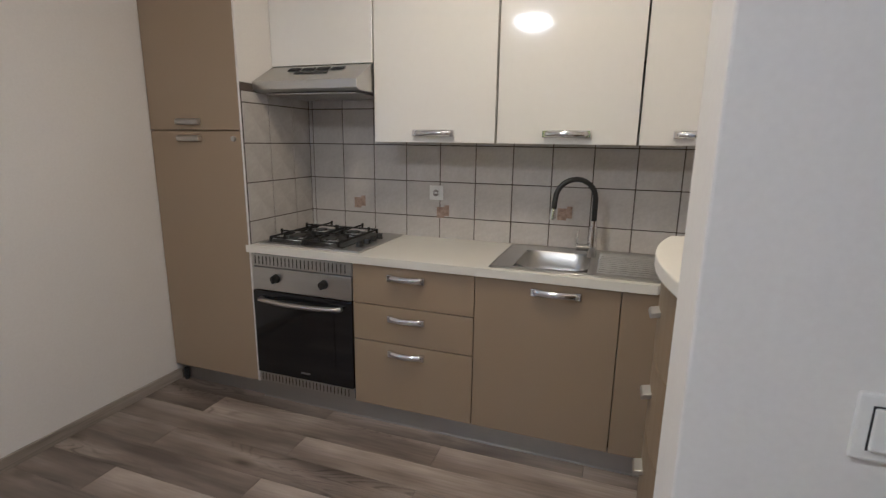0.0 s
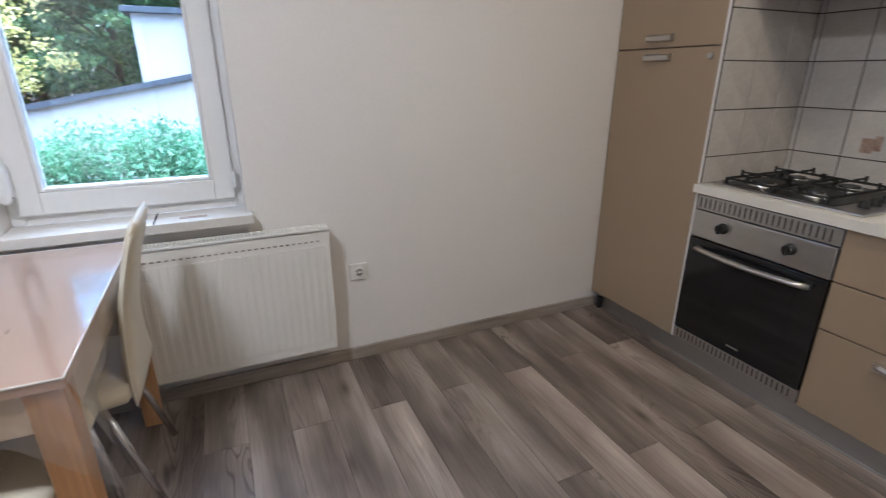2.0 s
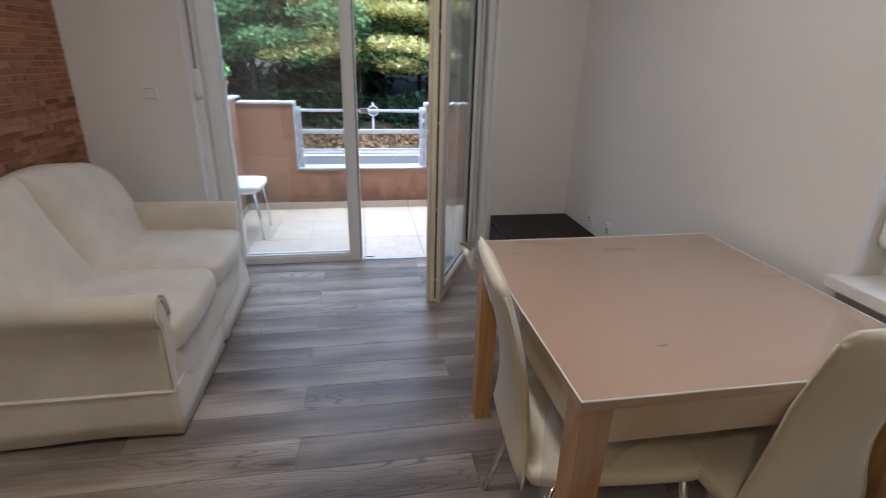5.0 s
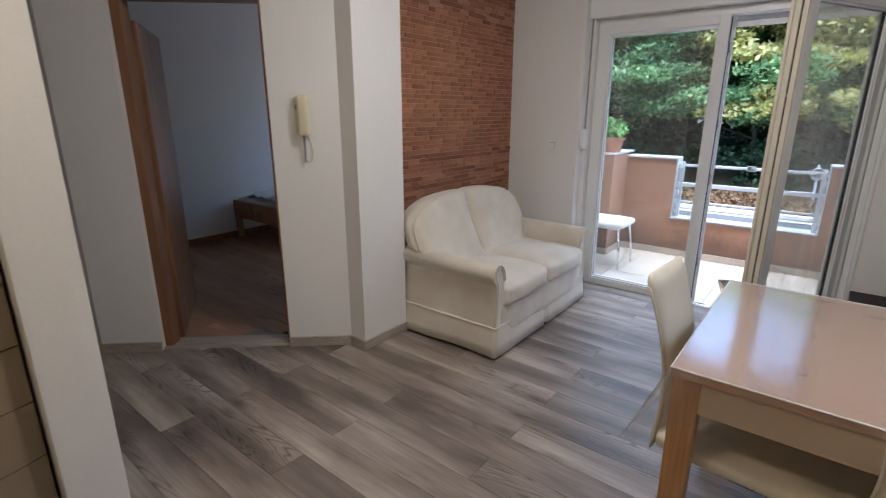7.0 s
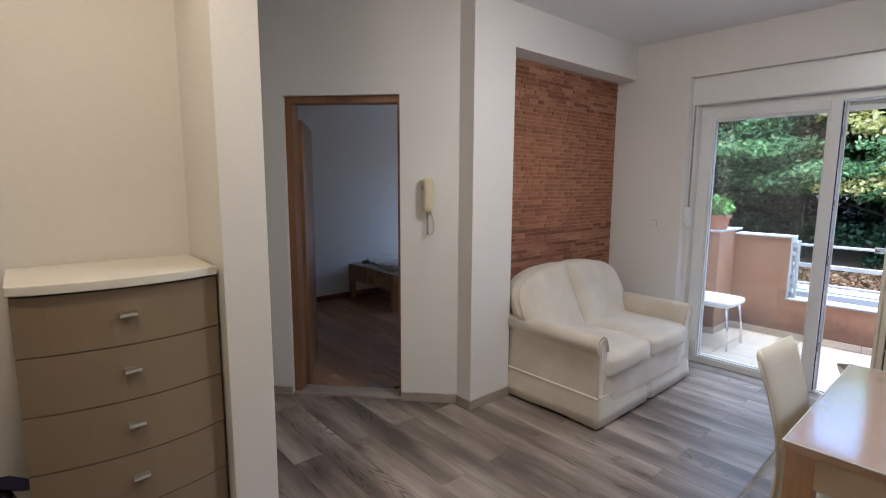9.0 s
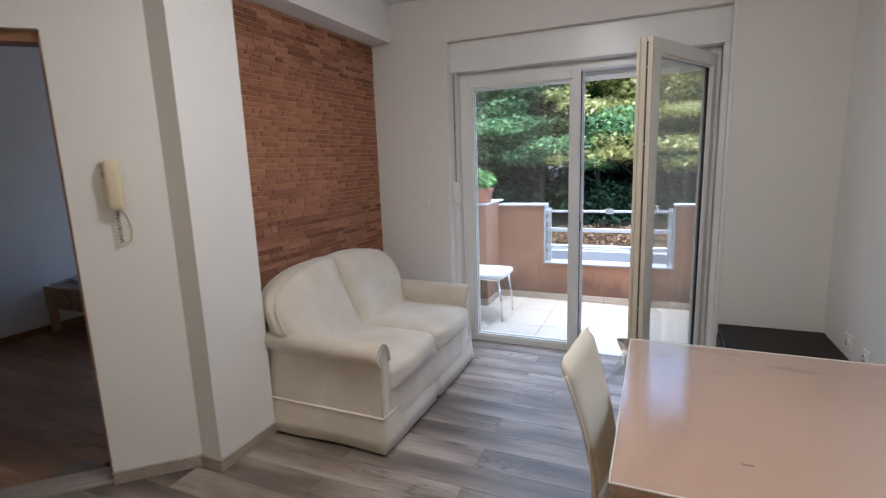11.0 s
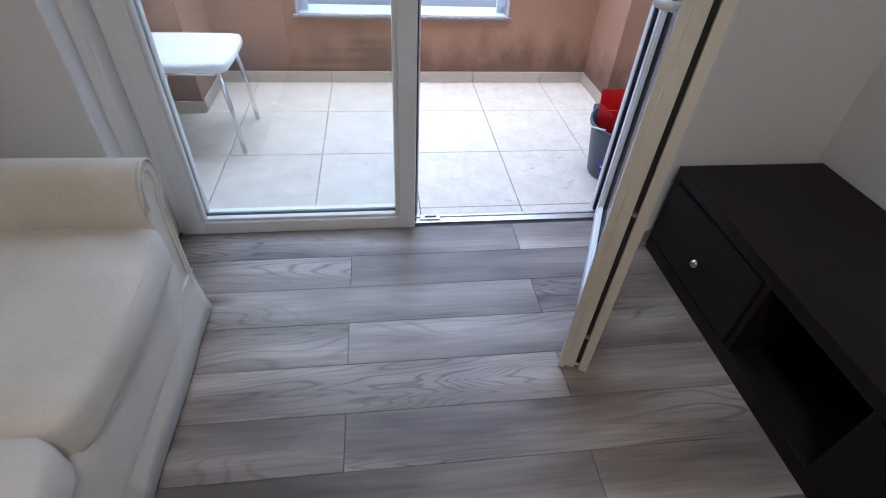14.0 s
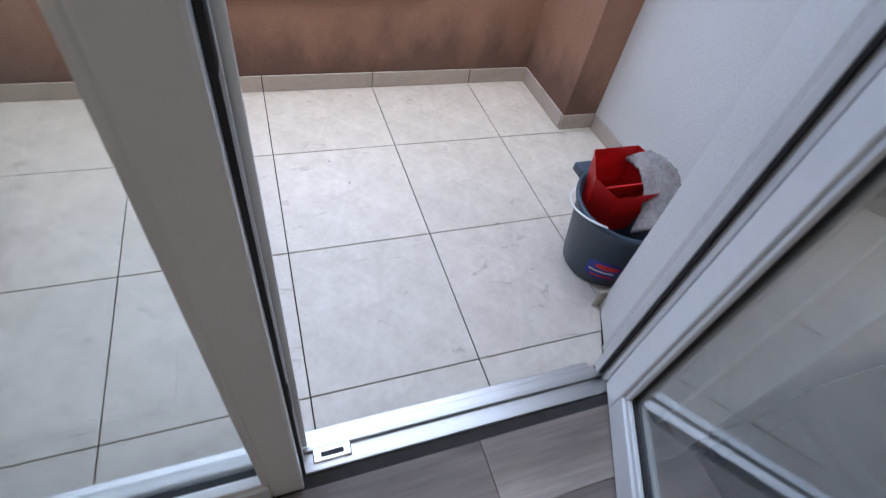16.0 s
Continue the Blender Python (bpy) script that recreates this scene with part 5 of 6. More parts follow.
_b.inputs["Strength"].default_value, _b.inputs["Distance"].default_value = 0.30, 0.004
_l.new(_b.outputs[0], _g.inputs["Normal"])
_l.new(mirror_share(_n, _l, 0.15), _x.inputs[0])
_l.new(_t.outputs[0], _x.inputs[1])
_l.new(_g.outputs[0], _x.inputs[2])
_d, _m = _n.new("ShaderNodeBsdfDiffuse"), _n.new("ShaderNodeMixShader")
_d.inputs[0].default_value, _m.inputs[0].default_value = (0.8, 0.79, 0.77, 1), 0.025
_l.new(_x.outputs[0], _m.inputs[1])
_l.new(_d.outputs[0], _m.inputs[2])
_l.new(_m.outputs[0], _o.inputs[0])
tablecloth()


def chair_back(lo_w, hi_w, z0, z1, leather, parent, name="backrest", label="", zseat=0.46):
    """A tall padded back, waisted and bent, facing +y; its rear is towards -y."""
    bm = bmesh.new()
    N, K = 22, 12
    grid = []
    for s in (1, -1):
        rows = []
        for i in range(N + 1):
            t = i / N
            z = z0 + (z1 - z0) * t
            # width: wide at the seat, waist at one third, wider to the top
            w = lo_w * (1 - t) ** 2 + hi_w * t ** 0.7 - 0.030 * math.sin(math.pi * min(1, t / 0.62)) * (t < 0.62)
            w *= 1 - 0.10 * max(0, (t - 0.93) / 0.07) ** 2
            y = -0.070 - 0.075 * t ** 1.5 + 0.020 * math.sin(t * math.pi * 1.15)
            row = []
            for k in range(K + 1):
                u = k / K * 2 - 1
                th = 0.019 * (1 - abs(u) ** 6) ** 0.5 * (1 if 0 < i < N else 0.25)
                row.append(bm.verts.new((u * w / 2, y + s * th, z)))
            rows.append(row)
        grid.append(rows)
    for s, rows in enumerate(grid):
        for i in range(N):
            for k in range(K):
                bm.faces.new((rows[i][k], rows[i][k + 1], rows[i + 1][k + 1], rows[i + 1][k]))
    a, b = grid
    for i in range(N):
        for k in (0, K):
            bm.faces.new((a[i][k], a[i + 1][k], b[i + 1][k], b[i][k]))
    for i in (0, N):
        for k in range(K):
            bm.faces.new((a[i][k], a[i][k + 1], b[i][k + 1], b[i][k]))
    bmesh.ops.remove_doubles(bm, verts=bm.verts, dist=0.0005)
    bmesh.ops.recalc_face_normals(bm, faces=bm.faces)
    return part(name, bm, leather, parent, label, smooth=True)


def dining_chair(leather, label, m, col, back=True):
    e = thing("dining_chair", label, "chair", "dining chairs")
    part("seat", cushion((-0.205, -0.06, 0.41), (0.205, 0.41, 0.475), 0.012, 8, 0.028), leather, e, col + " padded seat", smooth=True)
    bk = chair_back(0.37, 0.325, 0.40, 0.955, leather, e, label=col + " tall curved backrest")
    for s in (-1, 1):
        part("piping", tube([(s * (0.37 * (1 - t) ** 2 + 0.325 * t ** 0.7 - 0.030 * math.sin(math.pi * min(1, t / 0.62)) * (t < 0.62)) / 2, -0.070 - 0.075 * t ** 1.5 + 0.020 * math.sin(t * math.pi * 1.15), 0.40 + 0.555 * t) for t in [i / 16 for i in range(16)]], 0.0042, 6), leather, bk, "stitched edge", smooth=True)
    for sx in (-1, 1):
        part("leg", tube([(sx * 0.17, 0.36, 0.41), (sx * 0.185, 0.39, 0.2), (sx * 0.19, 0.40, 0.0)], 0.011, 10), CHROME, e, "chrome tube leg", smooth=True)
        part("leg", tube([(sx * 0.16, 0.03, 0.41), (sx * 0.175, -0.03, 0.2), (sx * 0.185, -0.085, 0.0)], 0.011, 10), CHROME, e, "chrome tube leg", smooth=True)
    part("seat_frame", tube([(-0.16, 0.03, 0.405), (0.16, 0.03, 0.405), (0.17, 0.36, 0.405), (-0.17, 0.36, 0.405)], 0.010, 8, True), CHROME, e, "chrome tube frame", smooth=True)
    e.matrix_basis = m
dining_chair(LEATHER, "cream leatherette dining chair pushed in at the beech table", pose(-1.320, 2.322, 0, 0, 0, 85), "cream")
dining_chair(LEATHER, "cream leatherette dining chair between beech table and radiator", pose(-1.883, 2.58, 0, 0, 0, 180), "cream")
dining_chair(LEATHER_W, "white leatherette chair with thin chrome legs on the tiled balcony", pose(0.37, -0.93, BZ, 0, 0, 90), "white")


def bench():
    e = thing("tv_bench", "long low dark wenge bench with drawers and open shelf", "tv bench")
    x0, x1, y0, y1, z = XW + 0.006, -1.757, 0.185, 1.66, 0.378
    part("top", box((x0, y0, z - 0.045), (x1, y1, z), 0.004), WENGE, e, "dark wenge top")
    part("base", box((x0, y0, 0.0), (x1, y1, 0.06), 0.003), WENGE, e, "dark wenge base board")
    for a, b in ((y0, y0 + 0.03), (0.715, 0.74), (1.105, 1.13), (y1 - 0.03, y1)):
        part("side", box((x0, a, 0.06), (x1 - 0.002, b, z - 0.045)), WENGE, e, "dark upright board")
    part("back", box((x0, y0 + 0.03, 0.06), (x0 + 0.01, y1 - 0.03, z - 0.045)), WENGE_IN, e, "dark back board")
    for a, b in ((y0 + 0.032, 0.713), (1.132, y1 - 0.032)):
        d = part("drawer", box((x1 - 0.022, a, 0.068), (x1 + 0.006, b, z - 0.052), 0.003), WENGE, e, "dark wenge drawer front")
        ym = (a + b) / 2 + 0.02
        part("knob", turned(cushion((-0.014, -0.014, -0.014), (0.014, 0.014, 0.014), 0.003, 4, 0.012), pose(x1 + 0.026, ym, 0.19)), CHROME, d, "small chrome knob", smooth=True)
bench()


def radiator():
    e = thing("radiator", "white steel panel radiator with a ribbed front under the window", "radiator")
    y0, y1, z0, z1 = 2.36, 3.362, 0.145, 0.728
    xf = XW + 0.105
    part("body", box((XW + 0.035, y0 + 0.006, z0 + 0.02), (xf - 0.006, y1 - 0.006, z1 - 0.012)), RADIATOR, e, "white panel body")
    bm = bmesh.new()
    add_box(bm, (xf - 0.006, y0, z0), (xf, y1, z1 - 0.006), 0.002)
    part("front_plate", bm, RADIATOR, e, "white front plate")
    n = 29
    for i in range(n):
        y = y0 + 0.035 + i * (y1 - y0 - 0.07) / (n - 1)
        part("rib", box((xf - 0.001, y - 0.009, z0 + 0.045), (xf + 0.004, y + 0.009, z1 - 0.075), 0.0035), RADIATOR, e, "raised upright rib")
    for z in (z0 + 0.028, z1 - 0.052):
        part("weld_seam", boxes(*[((xf, y0 + 0.02 + k * 0.025, z - 0.003), (xf + 0.0015, y0 + 0.034 + k * 0.025, z + 0.003)) for k in range(38)]), BASE if z > 0.4 else RADIATOR, e, "dashed weld seam")
    part("top_grille", boxes(*([((XW + 0.03, y0 + 0.01 + k * 0.0145, z1 - 0.010), (xf - 0.004, y0 + 0.016 + k * 0.0145, z1 - 0.003)) for k in range(67)] + [((XW + 0.028, y0, z1 - 0.012), (XW + 0.036, y1, z1)), ((xf - 0.012, y0, z1 - 0.012), (xf, y1, z1))])), RADIATOR, e, "slotted top grille")
    for y in (y0 - 0.001, y1 - 0.005):
        part("side_cover", box((XW + 0.03, y, z0 + 0.01), (xf, y + 0.006, z1), 0.002), RADIATOR, e, "white side cover")
    for y in (y0 + 0.15, y1 - 0.15):
        part("bracket", box((XW, y, z0 + 0.05), (XW + 0.036, y + 0.03, z1 - 0.05)), RADIATOR, e, "wall bracket")
radiator()


def intercom():
    e = thing("intercom_phone", "cream door-entry handset with coiled cord on the white wall", "intercom phone")
    e.matrix_basis = DROT @ pose(0.200, 0, 1.415)
    part("base", box((-0.028, 0, -0.095), (0.045, 0.022, 0.105), 0.006), PLASTIC_C, e, "cream wall plate")
    part("handset", cushion((-0.036, 0.022, -0.106), (0.024, 0.060, 0.110), 0.004, 6, 0.012), PLASTIC_C, e, "cream handset", smooth=True)
    part("button", box((0.027, 0.022, 0.035), (0.040, 0.026, 0.06), 0.001), MOP, e, "small grey button")
    pts = [(0.0 + 0.006 * math.sin(i * 1.3), 0.025 + 0.006 * math.cos(i * 1.3), -0.11 - i * 0.0032) for i in range(46)]
    part("cord", tube(pts, 0.0035, 6), MOP, e, "grey coiled cord", smooth=True)
    pts = [(0.0, 0.02, -0.255), (-0.03, 0.01, -0.25), (-0.042, 0.006, -0.20), (-0.03, 0.004, -0.14), (-0.012, 0.004, -0.10)]
    part("cord_loop", tube(pts, 0.003, 6), PLASTIC_C, e, "cream cord loop", smooth=True)
intercom()


def bed():
    e = thing("bed", "low oak bed with a white crumpled cover in the dim bedroom", "bed")
    x0, x1, y0, y1 = 2.90, 3.90, -0.95, 1.07
    part("foot_board", box((x0, y1 - 0.03, 0.24), (x1, y1, 0.44), 0.004), BEDWOOD, e, "oak end board")
    part("side_rail", boxes(((x0, y0, 0.26), (x0 + 0.025, y1 - 0.03, 0.42)), ((x1 - 0.025, y0, 0.26), (x1, y1 - 0.03, 0.42)), bevel=0.003), BEDWOOD, e, "oak side rails")
    for x in (x0 + 0.03, x1 - 0.035):
        for y in (y0 + 0.03, y1 - 0.035):
            part("leg", box((x - 0.03, y - 0.03, 0), (x + 0.03, y + 0.03, 0.40), 0.003), BEDWOOD, e, "square oak leg")
    part("mattress", cushion((x0 + 0.03, y0 + 0.03, 0.34), (x1 - 0.03, y1 - 0.035, 0.47), 0.01, 8, 0.03), LINEN, e, "white mattress", smooth=True)
    bm = cushion((x0 + 0.08, 0.1, 0.475), (x1 - 0.15, 0.98, 0.52), 0.01, 18, 0.02, 0.05, 3)
    c = thing("bed_cover", "white patterned cover lying crumpled on the mattress", "bed cover")
    part("cloth", bm, LINEN, c, "crumpled white cloth", smooth=True)
bed()


# ---- balcony ----
GZ = -0.95      # ground outside
YP = -1.645     # inner face of the parapet
structure("balcony_slab", box((-2.9, -2.0, BZ - 0.22), (2.2, -0.129, BZ - 0.014)), GROUT)
structure("balcony_ceiling", box((-2.9, -0.62, 2.42), (2.2, -0.18, 2.62)), STUCCO_W)
par = tagged(new("parapet"), kind="structure")
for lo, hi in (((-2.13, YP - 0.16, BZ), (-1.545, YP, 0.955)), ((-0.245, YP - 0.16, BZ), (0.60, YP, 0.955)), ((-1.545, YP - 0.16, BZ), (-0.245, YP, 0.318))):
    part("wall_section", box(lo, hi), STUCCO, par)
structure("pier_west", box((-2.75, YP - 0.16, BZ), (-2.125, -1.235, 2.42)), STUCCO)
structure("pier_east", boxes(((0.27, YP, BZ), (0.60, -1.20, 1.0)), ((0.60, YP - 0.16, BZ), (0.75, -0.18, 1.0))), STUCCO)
structure("wall_balcony_west", box((-2.75, -1.235, BZ), (-2.29, -0.18, 2.42)), STUCCO_W)
structure("facade_south", boxes(((OX1, -0.20, BZ), (2.2, -0.181, 2.42)), ((OX0, -0.20, OZ), (OX1, -0.181, 2.42))), STUCCO_W)
structure("parapet_coping", boxes(((-2.125, YP - 0.18, 0.955), (-1.53, YP + 0.02, 0.975)), ((-0.26, YP - 0.18, 0.955), (0.27, YP + 0.02, 0.975)), ((0.262, YP - 0.18, 1.0), (0.77, -1.19, 1.018)), ((-0.262, YP - 0.17, 0.32), (-0.247, YP + 0.012, 0.955)), ((-1.543, YP - 0.17, 0.32), (-1.528, YP + 0.012, 0.955)), bevel=0.003), COPING)
structure("parapet_ledge", box((-1.56, YP - 0.18, 0.318), (-0.23, YP + 0.02, 0.332), 0.003), GRANITE)
structure("ledge_sheet", box((-1.545, YP - 0.185, 0.3325), (-0.245, YP + 0.006, 0.338), 0.002), COPING)
sk = structure("balcony_skirting", box((-2.12, YP, BZ), (0.27, YP + 0.004, BZ + 0.07)), GROUT)


def railing():
    e = thing("balcony_railing", "silver balcony railing of horizontal bars between parapet walls", "railing")
    for x in (-1.50, -0.29):
        part("post", box((x - 0.02, YP - 0.10, 0.336), (x + 0.02, YP - 0.06, 0.93), 0.004), COPING, e, "silver metal post")
    for z, h, m in ((0.893, 0.013, COPING), (0.69, 0.021, COPING), (0.507, 0.010, COPING)):
        part("rail", box((-1.48, YP - 0.095, z - h), (-0.31, YP - 0.065, z + h), 0.005), m, e, "flat silver rail")
    for x in (-1.525, -0.29):
        for z in (0.89, 0.80, 0.69, 0.60, 0.507, 0.41):
            part("clamp", box((x, YP - 0.11, z - 0.024), (x + 0.03, YP - 0.02, z + 0.024), 0.004), COPING, e, "bright metal clamp")
    part("joint_sleeve", box((-0.96, YP - 0.097, 0.870), (-0.88, YP - 0.062, 0.920), 0.003), CHROME, e, "bright joint sleeve")
railing()


def flower_pot():
    e = thing("planter", "terracotta planter with bright green herbs on the balcony pier", "flower pot", at=(0.42, -1.36, 1.018))
    part("pot", prism([(-0.13, 0), (0.13, 0), (0.15, 0.12), (0.165, 0.12), (0.165, 0.15), (-0.165, 0.15), (-0.165, 0.12), (-0.15, 0.12)], -0.085, 0.085, "y", 0.004), TERRA, e, "terracotta trough")
    rnd = random.Random(5)
    bm = bmesh.new()
    for i in range(420):
        x, y = rnd.uniform(-0.15, 0.15), rnd.uniform(-0.09, 0.09)
        h = 0.15 + rnd.random() ** 0.7 * 0.20 * (1 - (x / 0.22) ** 2)
        leaf(bm, Vector((x * 1.2, y * 1.3, h)), rnd.uniform(0.02, 0.04), rnd)
    part("herbs", bm, LEAF, e, "bushy green herbs")


def leaf(bm, c, s, rnd):
    d = Vector((rnd.gauss(0, 1), rnd.gauss(0, 1), rnd.gauss(0, 0.6))).normalized()
    u = d.orthogonal().normalized() * s
    w = d.cross(u).normalized() * s * 0.55
    bm.faces.new([bm.verts.new(c + p) for p in (-u, w, u, -w)])
flower_pot()


def bucket():
    e = thing("mop_bucket", "slate-blue plastic bucket with red wringer and grey mop pad", "bucket", at=(-1.895, -0.496, BZ))
    bm = bmesh.new()
    rings = []
    prof = [(0.0, 0.0), (0.112, 0.0), (0.120, 0.01), (0.158, 0.255), (0.168, 0.262), (0.168, 0.276), (0.156, 0.276), (0.118, 0.02), (0.0, 0.018)]
    for r, z in prof:
        rings.append([bm.verts.new((1.0 * r * math.cos(2 * math.pi * k / 36), 1.0 * r * math.sin(2 * math.pi * k / 36), z + (0.02 * max(0, -math.sin(2 * math.pi * k / 36 - 0.5)) ** 3 if z > 0.2 else 0))) for k in range(36)])
    for a, b in zip(rings, rings[1:]):
        for k in range(36):
            bm.faces.new((a[k], a[(k + 1) % 36], b[(k + 1) % 36], b[k]))
    bmesh.ops.remove_doubles(bm, verts=bm.verts, dist=0.0005)
    bmesh.ops.recalc_face_normals(bm, faces=bm.faces)
    part("pail", bm, NAVY, e, "slate-blue pail", smooth=True)
    part("lug", box((0.02, -0.20, 0.255), (0.09, -0.15, 0.285), 0.006), NAVY, e, "slate-blue spout lug")
    pts = [(0.172 * math.cos(t), -0.172 * math.sin(t) * 0.98, 0.262 - 0.05 * math.sin(t)) for t in [-0.6 + (math.pi * 0.9) * i / 16 for i in range(17)]]
    part("bail", tube(pts, 0.0035, 6), PLASTIC_W, e, "pale wire handle", smooth=True)
    # wringer: an open angular funnel of slanting plates
    w = part("wringer", bmesh.new(), RED, e, "angular red wringer box")
    bm = bmesh.new()
    hexa = [(0.10, -0.13), (0.145, -0.03), (0.09, 0.03), (-0.06, 0.03), (-0.11, -0.04), (-0.06, -0.13)]
    lo = [bm.verts.new((x * 0.72 + 0.01, y * 0.72 - 0.01, 0.17)) for x, y in hexa]
    hi = [bm.verts.new((x, y, 0.37 + (0.02 if y < -0.1 else -0.035 if y > 0 else 0))) for x, y in hexa]
    for k in range(6):
        bm.faces.new((lo[k], lo[(k + 1) % 6], hi[(k + 1) % 6], hi[k]))
    bm.faces.new(lo[::-1])
    bmesh.ops.solidify(bm, geom=bm.faces[:], thickness=0.005)
    bm.to_mesh(w.data)
    bm.free()
    part("cross_plate", turned(box((-0.075, -0.003, 0), (0.11, 0.003, 0.10), 0.002), pose(0.0, -0.055, 0.235, -18, 0, 0)), RED, w, "slanting red press plate")
    # flat mop pad lying over the wringer
    bm = bmesh.new()
    rows = []
    line = [(-0.055, -0.15, 0.365), (-0.07, -0.10, 0.405), (-0.085, -0.04, 0.405), (-0.09, 0.02, 0.37), (-0.075, 0.07, 0.325), (-0.035, 0.115, 0.275)]
    fine = []
    for p, q in zip(line, line[1:]):
        fine += [Vector(p).lerp(Vector(q), k / 7) for k in range(7)]
    for i, p in enumerate(fine):
        f = i / len(fine)
        row = []
        for k in range(23):
            u = k / 22 - 0.5
            b = 0.0045 * math.sin(i * 2.1) * math.cos(k * 2.4)
            row.append(bm.verts.new((p.x - 0.02 + u * 0.105 + 0.04 * f, p.y - u * 0.05, p.z - 0.012 + b + 0.03 * u * (1 - f) * -1 - 0.06 * abs(u))))
        rows.append(row)
    for p, q in zip(rows, rows[1:]):
        for k in range(22):
            bm.faces.new((p[k], p[k + 1], q[k + 1], q[k]))
    bmesh.ops.recalc_face_normals(bm, faces=bm.faces)
    bmesh.ops.solidify(bm, geom=bm.faces[:], thickness=0.012)
    part("mop_pad", bm, MOP, e, "grey knitted flat mop pad", smooth=True)

    def decal(name, a0, a1, z0, z1, off, m, parent, label, n=8, round_=0.3):
        bm = bmesh.new()
        rr = lambda z: 0.120 + (z - 0.01) * 0.155 + off
        lo, hi = [], []
        for k in range(n + 1):
            t = k / n
            a = a0 + (a1 - a0) * t
            s = (1 - abs(2 * t - 1) ** 3) * round_ + 1 - round_
            zm = (z0 + z1) / 2
            for lst, z in ((lo, zm - (zm - z0) * s), (hi, zm + (z1 - zm) * s)):
                lst.append(bm.verts.new((rr(z) * math.cos(a), rr(z) * math.sin(a), z)))
        for k in range(n):
            bm.faces.new((lo[k], lo[k + 1], hi[k + 1], hi[k]))
        bmesh.ops.recalc_face_normals(bm, faces=bm.faces)
        return part(name, bm, m, parent, label)
    lab = decal("sticker", 0.55, 1.35, 0.045, 0.135, 0.0010, BLUE, e, "blue paper sticker")
    decal("stripe", 0.75, 1.30, 0.098, 0.122, 0.0018, RED, lab, "red flash")
    decal("stripe", 0.62, 1.25, 0.080, 0.088, 0.0018, PLASTIC_W, lab, "white lettering bar", 8, 0)
    decal("stripe", 0.70, 1.25, 0.056, 0.066, 0.0018, RED, lab, "red bar", 8, 0)
bucket()


# ---- outdoors ----
structure("ground", box((-150, -90, GZ - 0.6), (150, 95, GZ)), EARTH)
structure("road", box((-90, -9.3, GZ), (90, -5.2, GZ + 0.05)), ASPHALT)
structure("road_line", boxes(*[((-60 + i * 4.5, -7.35, GZ + 0.05), (-57.4 + i * 4.5, -7.20, GZ + 0.056)) for i in range(28)], ((-90, -5.75, GZ + 0.05), (90, -5.6, GZ + 0.056)), ((-90, -9.1, GZ + 0.05), (90, -8.95, GZ + 0.056))), PAINT_W)
structure("kerb", boxes(((-90, -9.48, GZ), (90, -9.3, GZ + 0.13)), bevel=0.01), CONCRETE)


def bank():
    bm = bmesh.new()
    rows = []
    for j in range(15):
        row = []
        for i in range(61):
            x, y = -90 + i * 3, -9.5 - j * 2.3
            z = GZ + 0.02 + max(0, j - 0.2) ** 1.1 * 0.22 + noise.noise(Vector((x * 0.3, y * 0.3, 0))) * 0.4 * (j > 0)
            row.append(bm.verts.new((x, y, z)))
        rows.append(row)
    for a, b in zip(rows, rows[1:]):
        for i in range(60):
            bm.faces.new((a[i], a[i + 1], b[i + 1], b[i]))
    bmesh.ops.recalc_face_normals(bm, faces=bm.faces)
    structure("bank", bm, EARTH)
bank()


def leaves_mesh(name, blobs, count, size, material, seed, flat=0.55):
    """Many small leaves in clumps; blobs: centre and three radii."""
    rnd = np.random.default_rng(seed)
    vol = np.array([b[3] * b[4] for b in blobs])
    pick = rnd.choice(len(blobs), count, p=vol / vol.sum())
    B = np.array(blobs)[pick]
    d = rnd.normal(size=(count, 3))
    d /= np.linalg.norm(d, axis=1)[:, None]
    r = 0.55 + 0.5 * rnd.random((count, 1)) ** 0.6
    c = B[:, :3] + d * r * B[:, 3:6]
    c += rnd.normal(size=c.shape) * 0.06
    nrm = rnd.normal(size=(count, 3)) * np.array([0.7, 0.7, 1.0]) + np.array([0, 0.4, 0.6])
    nrm /= np.linalg.norm(nrm, axis=1)[:, None]
    u = np.cross(nrm, rnd.normal(size=(count, 3)))
    u /= np.linalg.norm(u, axis=1)[:, None]
    w = np.cross(nrm, u)
    s = size * (0.6 + 0.8 * rnd.random((count, 1)))
    v = np.stack([c - u * s, c + w * s * flat, c + u * s, c - w * s * flat], 1).reshape(-1, 3)
    me = bpy.data.meshes.new(name)
    f = np.arange(count * 4).reshape(-1, 4)
    me.from_pydata(v.tolist(), [], f.tolist())
    me.materials.append(material)
    return new(name, me)


